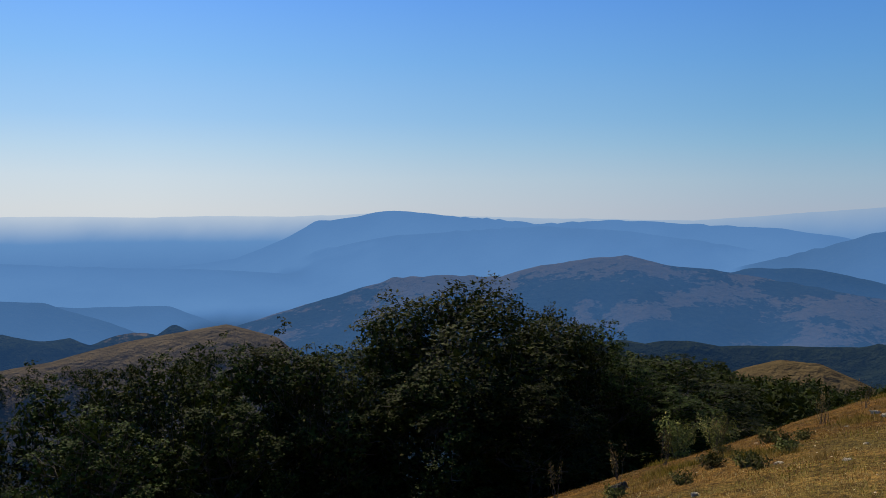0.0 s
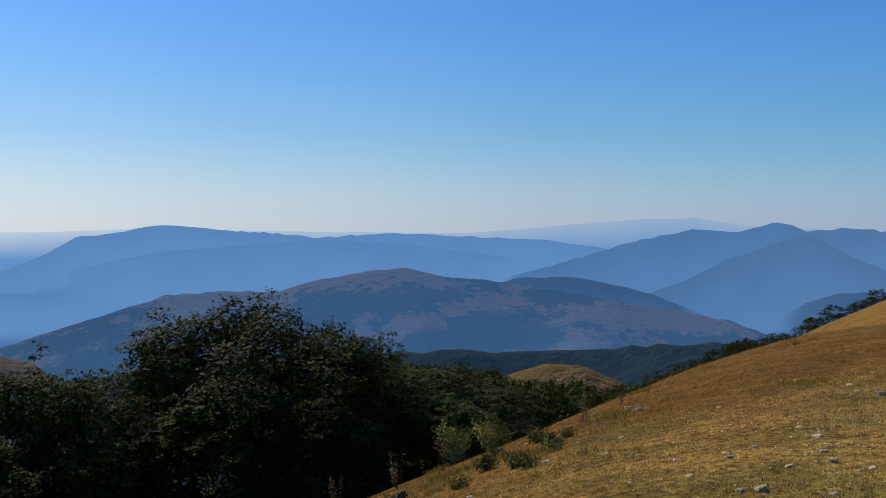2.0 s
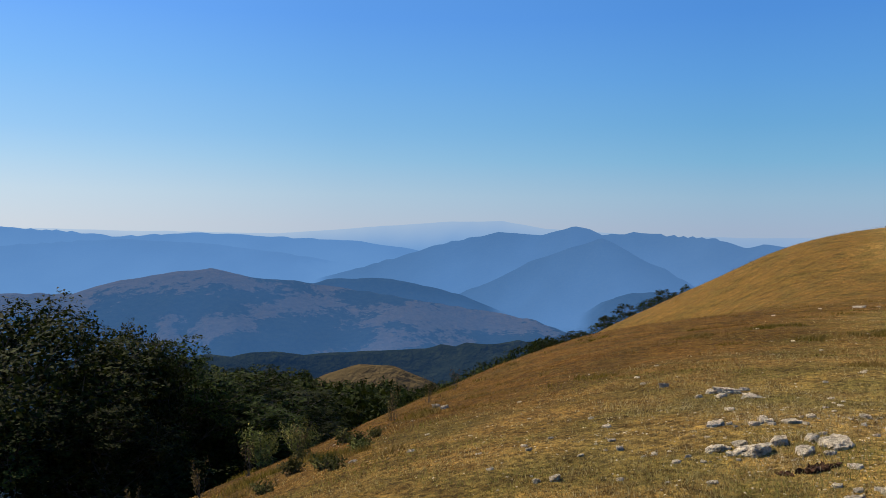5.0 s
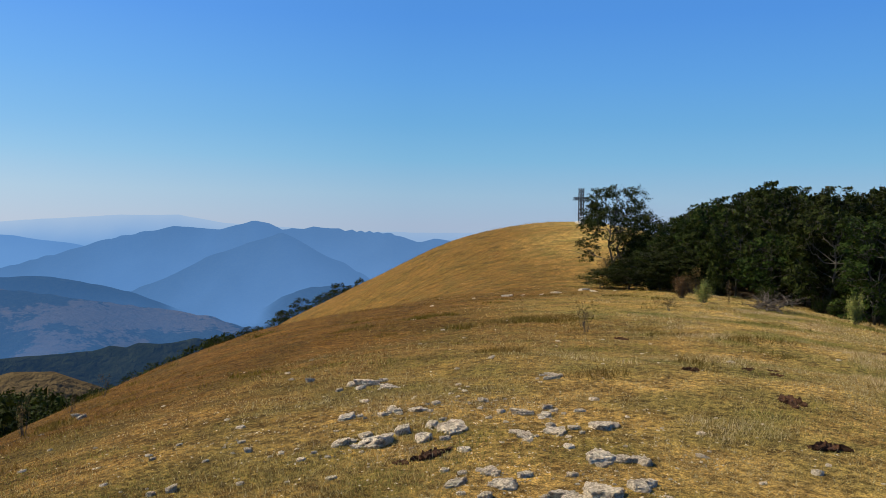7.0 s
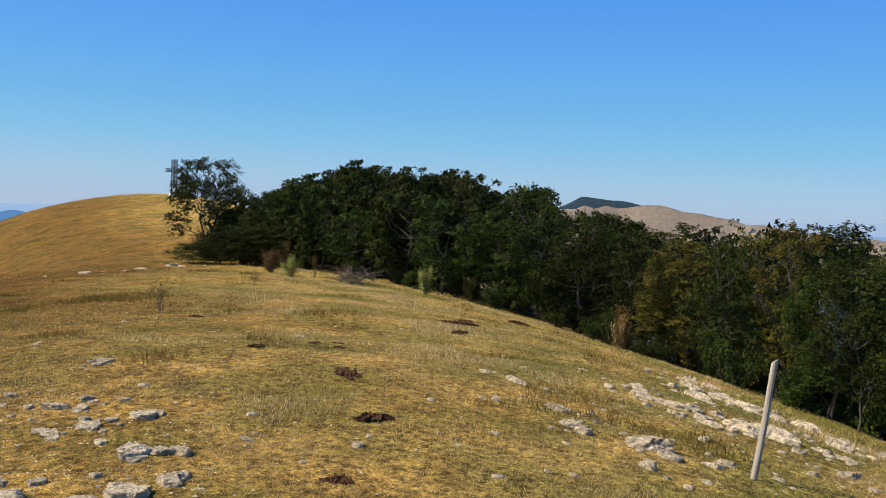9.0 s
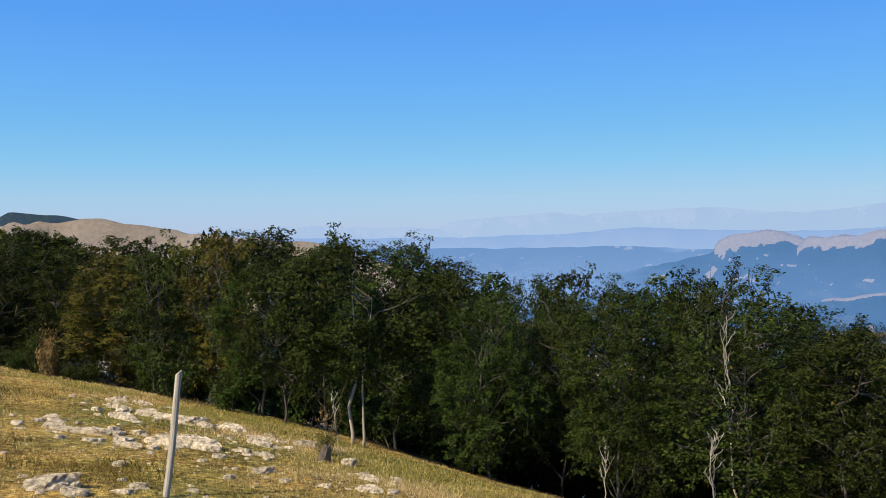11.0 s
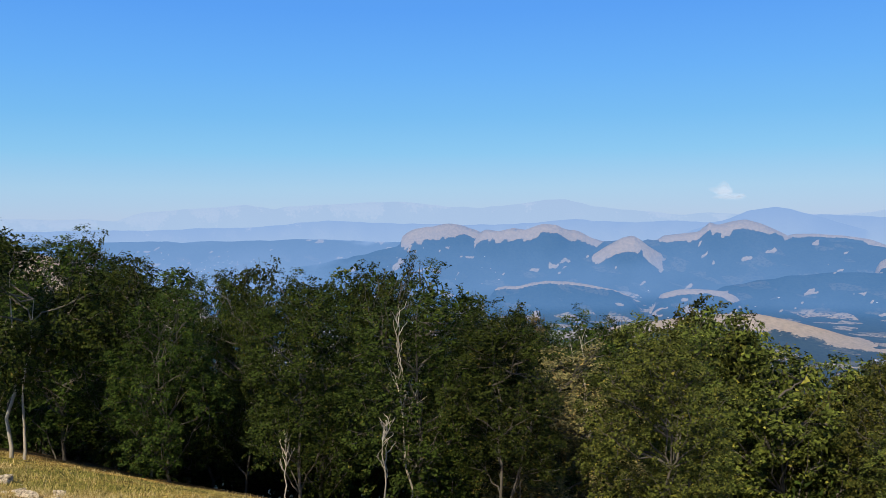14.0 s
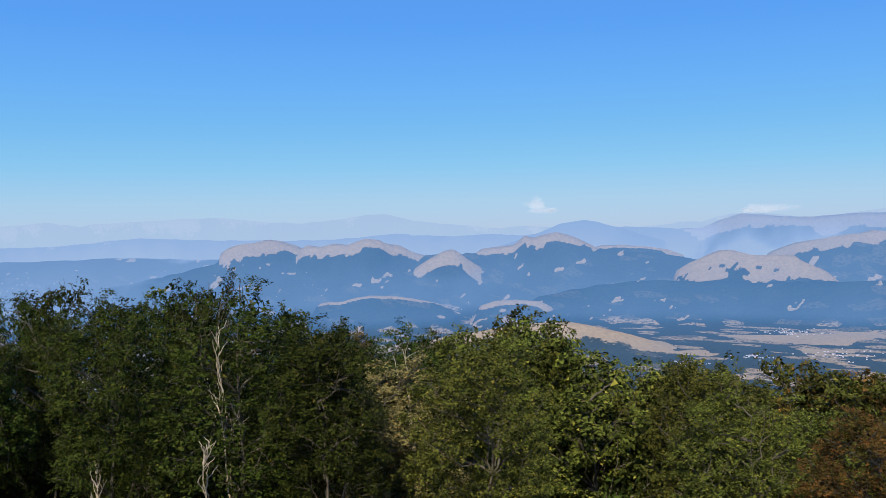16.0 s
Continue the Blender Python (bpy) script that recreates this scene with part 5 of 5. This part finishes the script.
def weed(name, meshes, x, y, wide, tall, leaf, label, group):
    ob = new(name)
    ob.matrix_world = Matrix.LocRotScale((x, y, height_at(x, y)), Euler((0, 0, x * 7)), (wide, wide, tall))
    tagged(part("stalk", meshes[0], None, ob), kind="stuff")
    crown = part("leaves", meshes[1], None, ob)
    crown.material_slots[0].link = "OBJECT"
    crown.material_slots[0].material = leaf
    return tagged(ob, label, "weed", group)


for i, (x, y, w) in enumerate(((2.79, 8.95, 0.34), (2.94, 8.39, 0.32), (4.0, 10.5, 0.42), (4.12, 9.85, 0.26), (3.5, 8.85, 0.34), (2.86, 7.84, 0.3), (3.64, 9.22, 0.32), (2.2, 7.9, 0.26), (1.7, 8.6, 0.3), (3.3, 10.2, 0.3))):
    weed("thistle", ROSETTES[i % 2], x, y, w, w, THISTLE, "low yellow-green thistle rosette on the slope", "thistles on the slope")
for i, (x, y, w, h) in enumerate(((5.6, 12.8, 0.25, 0.4), (5.28, 11.9, 0.22, 0.45), (13.04, 8.15, 0.42, 0.42), (14.28, 9.06, 0.3, 0.35), (20.22, 10.43, 0.5, 0.3), (25.3, 11.2, 0.3, 0.6), (30.1, 10.2, 0.45, 0.6), (10.0, -2.2, 0.3, 0.4), (3.0, 11.6, 0.3, 0.4), (2.3, 11.2, 0.3, 0.4), (3.9, 12.2, 0.3, 0.4), (1.4, 10.6, 0.3, 0.4), (7.2, 14.8, 0.3, 0.4), (8.4, 16, 0.3, 0.4))):
    weed("dry_stalks", STALKS[i % 3], x, y, w, h, DRY_WEED, "brown dried weed stalks standing in the grass", "dry weeds on the pasture")
for i, (x, y, w, h, leaf) in enumerate(((25.32, 7.61, 0.65, 0.95, WEED), (24.79, 11.75, 0.62, 0.75, WEED), (26.74, 13.44, 0.8, 0.8, DRY_WEED), (25.3, 2.6, 0.5, 0.9, WEED), (21.2, 1.6, 0.6, 1.1, DRY_WEED), (9.8, -2.1, 0.26, 0.26, WEED), (3.6, 13.2, 0.7, 0.7, WEED), (4.6, 14.4, 0.7, 0.6, WEED), (36.0, 21.6, 1.5, 1.3, LEAF), (34.6, 20.6, 1.3, 1.1, LEAF), (38.2, 23.2, 1.5, 1.2, DRY_WEED))):
    weed("bush", BUSHES[i % 3], x, y, w, h, leaf, "small scrubby bush at the edge of the grass", "bushes on the pasture")
# scrub along the foot of the wood
rng = random.Random(12)
for (ax, ay), (bx, by) in zip(EDGE[7:-2], EDGE[8:-1]):
    n = round(math.hypot(bx - ax, by - ay) / 1.3)
    for i in range(n):
        t, d = (i + rng.random()) / n, rng.uniform(0.4, 1.2)
        k = math.hypot(bx - ax, by - ay)
        x, y = ax + (bx - ax) * t + (by - ay) / k * d, ay + (by - ay) * t - (bx - ax) / k * d
        weed("scrub", BUSHES[i % 3], x, y, rng.uniform(0.6, 1.2), rng.uniform(0.5, 1.1), LEAF if rng.random() < 0.95 else DRY_WEED, "leafy scrub under the edge of the wood", "scrub along the wood")
# leafy growth that closes the foot of the near wood
for (ax, ay), (bx, by) in zip(EDGE[1:9], EDGE[2:10]):
    k = math.hypot(bx - ax, by - ay)
    n = round(k / 0.75)
    for i in range(n):
        t, d = (i + rng.random()) / n, rng.uniform(4.2, 6.5)
        weed("scrub", BUSHES[i % 3], ax + (bx - ax) * t + (by - ay) / k * d, ay + (by - ay) * t - (bx - ax) / k * d, rng.uniform(1.2, 1.7), rng.uniform(1.1, 1.7), LEAF, "leafy scrub in the shade of the wood", "scrub along the wood")
# low bushes along the far brow
for i in range(26):
    bearing, far = -32 - 10.5 * (i + rng.random()) / 26, rng.uniform(88, 96)
    x, y = -math.sin(radians(bearing)) * far, math.cos(radians(bearing)) * far
    plant(UNDERGROWTH[i % 2], x, y, rng.uniform(1.0, 1.8), rng.uniform(1.8, 3.2), i * 1.3, "dark young beech standing on the skyline", LEAF, "young beeches on the skyline", name="young_beech")


# ---- grass ----
def grass(name, mat, count, seed, tall, area, label, dense):
    r = np.random.RandomState(seed)
    made = []
    have = 0
    while have < count:
        far = np.exp(r.uniform(math.log(area[0]), math.log(area[1]), 60000))
        bearing = np.radians(r.uniform(area[2], area[3], 60000))
        x, y = -np.sin(bearing) * far, np.cos(bearing) * far
        keep = (r.uniform(0, 1, 60000) < dense(x, y)) & (behind_edge(x, y) < 1.6)
        x, y, far = x[keep], y[keep], far[keep]
        h = tall * r.uniform(0.45, 1.3, len(x)) * (0.7 + 0.6 * fractal(x * 1.3, y * 1.3, 2, seed))
        w = 0.0022 * np.clip(far / 4.0, 1, 7)
        z = hill(x, y)[0] - 0.01
        a = r.uniform(0, 2 * np.pi, len(x))
        base = np.stack([x, y, z], 1)
        side = np.stack([np.cos(a), np.sin(a), 0 * a], 1) * w[:, None]
        tip = base + np.stack([r.normal(0, 0.45, len(x)) * h, r.normal(0, 0.45, len(x)) * h, h], 1)
        made.append(np.stack([base - side, base + side, tip], 1).reshape(-1, 3))
        have += len(x)
    return tagged(new(name, blades_mesh(name, np.concatenate(made), mat)), label, "grass", kind="stuff")


def clumpy(x, y):
    return 0.25 + 0.75 * soft(0.38, 0.62, fractal(x * 0.9, y * 0.9, 3, 17))


def tall_patches(x, y):
    band = np.exp(-((y - 0.36 * (x - 14) - 5.2) / 1.5) ** 2) * soft(10, 13, x) * (1 - soft(24, 28, x))
    edge = np.exp(-((behind_edge(x, y) + 0.5) / 0.7) ** 2)
    tufts = soft(0.60, 0.68, fractal(x * 0.8, y * 0.8, 3, 90)) * 0.5 * (1 - soft(0.1, 0.5, sere(x, y)))
    return np.clip(band * soft(0.40, 0.55, fractal(x * 0.9, y * 0.9, 3, 55)) + 0.35 * edge + tufts, 0, 1)


def crest_grass(x, y):
    return clumpy(x, y) * (1 - sere(x, y))


def flank_grass(x, y):
    return clumpy(x, y) * sere(x, y)


grass("short_grass", STRAW, 280000, 5, 0.034, (2.6, 60, 6, -124), "short dry golden pasture grass with green patches", crest_grass)
def tussocky(x, y):
    return soft(0.60, 0.66, fractal(x * 0.9, y * 0.9, 3, 71)) * (0.25 + 0.75 * sere(x, y))


grass("tussock_grass", TUSSOCK, 30000, 9, 0.085, (5, 85, 8, -100), "dark rough tussocks scattered through the pasture", tussocky)
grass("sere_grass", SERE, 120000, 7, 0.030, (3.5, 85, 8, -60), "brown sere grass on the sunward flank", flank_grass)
grass("tall_grass", PALE_STRAW, 50000, 6, 0.050, (5, 34, 2, -124), "tall bleached grass in bands and tufts", tall_patches)

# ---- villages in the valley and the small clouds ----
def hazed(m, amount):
    """Mixes the same painted haze, as emission, into a far surface."""
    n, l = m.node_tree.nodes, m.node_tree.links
    air, veil = haze_glow(n, l, amount)
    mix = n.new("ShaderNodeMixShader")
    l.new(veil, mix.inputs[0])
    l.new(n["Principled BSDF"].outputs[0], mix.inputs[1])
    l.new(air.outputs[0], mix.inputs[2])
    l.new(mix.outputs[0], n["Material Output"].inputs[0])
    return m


# walls and roofs carry a fixed share of haze glow in their materials
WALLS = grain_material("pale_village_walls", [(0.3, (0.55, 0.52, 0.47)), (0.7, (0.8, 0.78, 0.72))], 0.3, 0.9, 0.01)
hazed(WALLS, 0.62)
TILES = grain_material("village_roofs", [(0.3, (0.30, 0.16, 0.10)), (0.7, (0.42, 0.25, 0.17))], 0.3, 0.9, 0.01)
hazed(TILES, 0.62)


def village(name, bearing, far, spread, houses, seed, label):
    """Gabled houses, each its own walls and roof, too far off to pick apart."""
    r = random.Random(seed)
    verts, faces, roofs = [], [], []
    for _ in range(houses):
        b, d = bearing + r.gauss(0, spread[0]), far + r.gauss(0, spread[1])
        x, y = -math.sin(radians(b)) * d, math.cos(radians(b)) * d
        z = float(land(np.array([x]), np.array([y]))[0][0]) - 0.5
        w, q, h, a, k = r.uniform(1.2, 2.8), r.uniform(1.2, 2.0), r.uniform(1.2, 2.4), r.uniform(0, 3.14), len(verts)
        c, s = math.cos(a), math.sin(a)
        for dx, dy, dz in ((-w, -q, 0), (w, -q, 0), (w, q, 0), (-w, q, 0), (-w, -q, h), (w, -q, h), (w, q, h), (-w, q, h), (-w, 0, h * 1.4), (w, 0, h * 1.4)):
            verts.append((x + dx * c - dy * s, y + dx * s + dy * c, z + dz))
        roofs += [len(faces) + 4, len(faces) + 5]
        faces += [(k, k + 1, k + 5, k + 4), (k + 2, k + 3, k + 7, k + 6), (k + 1, k + 2, k + 6, k + 9, k + 5), (k + 3, k, k + 4, k + 8, k + 7), (k + 4, k + 5, k + 9, k + 8), (k + 6, k + 7, k + 8, k + 9)]
    me = mesh_of(name, verts, faces, WALLS, False)
    me.materials.append(TILES)
    for i in roofs:
        me.polygons[i].material_index = 1
    return tagged(new(name, me), label, "village", kind="stuff")


village("village", -155.6, 2330, (0.45, 22), 46, 1, "far village of pale houses below the bare hill")
village("village", -161.6, 3050, (0.8, 45), 60, 2, "far village of pale houses in the valley")
village("village", -159.5, 2480, (0.7, 30), 30, 3, "far hamlet of pale houses among fields")
village("village", -164.8, 2600, (1.2, 60), 40, 4, "scattered pale farmhouses in the valley")
village("village", -130.0, 3900, (2.5, 160), 22, 5, "scattered pale farmhouses in the far valley")
village("village", -114.0, 4200, (2.2, 120), 60, 6, "far town of pale houses in the haze")
village("village", -145.0, 3500, (5.0, 250), 24, 7, "scattered pale farmhouses on the far hills")


def cloud_material():
    m, n, l, b = material("far_cloud", 1.0)
    # the sunlit white is put in as emission; the puffs take no light
    air = n.new("ShaderNodeEmission")
    air.inputs[1].default_value = 0.62
    l.new(ramp(n, l, noise_node(n, l, 0.02, 4), [(0.3, (0.50, 0.56, 0.68)), (0.7, (0.62, 0.66, 0.74))]), air.inputs[0])
    mix = n.new("ShaderNodeMixShader")
    mix.inputs[0].default_value = 1.0
    l.new(b.outputs[0], mix.inputs[1])
    l.new(air.outputs[0], mix.inputs[2])
    thin = n.new("ShaderNodeMixShader")
    clear = n.new("ShaderNodeBsdfTransparent")
    l.new(ramp(n, l, noise_node(n, l, 0.012, 2), [(0.3, (0.05, 0.05, 0.05)), (0.7, (0.16, 0.16, 0.16))]), thin.inputs[0])
    l.new(clear.outputs[0], thin.inputs[1])
    l.new(mix.outputs[0], thin.inputs[2])
    l.new(thin.outputs[0], n["Material Output"].inputs[0])
    return m


CLOUD = cloud_material()


def cloud(bearing, up, wide, tall, seed):
    bm = bmesh.new()
    for shell in range(3):
        bmesh.ops.create_icosphere(bm, subdivisions=4, radius=0.5 * (1 - 0.24 * shell))
    off = Vector((seed * 3.3, seed, 0))
    for v in bm.verts:
        k = 1 + 0.8 * noise.fractal(v.co * 2.4 + off, 1.2, 2.0, 4)
        v.co = Vector((v.co.x * k * wide, v.co.y * k * 60, (v.co.z if v.co.z > 0 else v.co.z * 0.4) * k * tall))
    for f in bm.faces:
        f.smooth = True
    far = 4900
    ob = part("cloud", bm, CLOUD, None)
    ob.matrix_world = pose(-math.sin(radians(bearing)) * far, math.cos(radians(bearing)) * far, 1.65 + far * math.tan(radians(up)), 0, 0, bearing)
    return tagged(ob, "small white cloud low over the far mountains", "cloud", "clouds over the mountains", kind="structure")


cloud(-146.2, 1.55, 95, 75, 1)
cloud(-146.7, 1.2, 150, 40, 5)
cloud(-160.0, 0.95, 240, 60, 2)
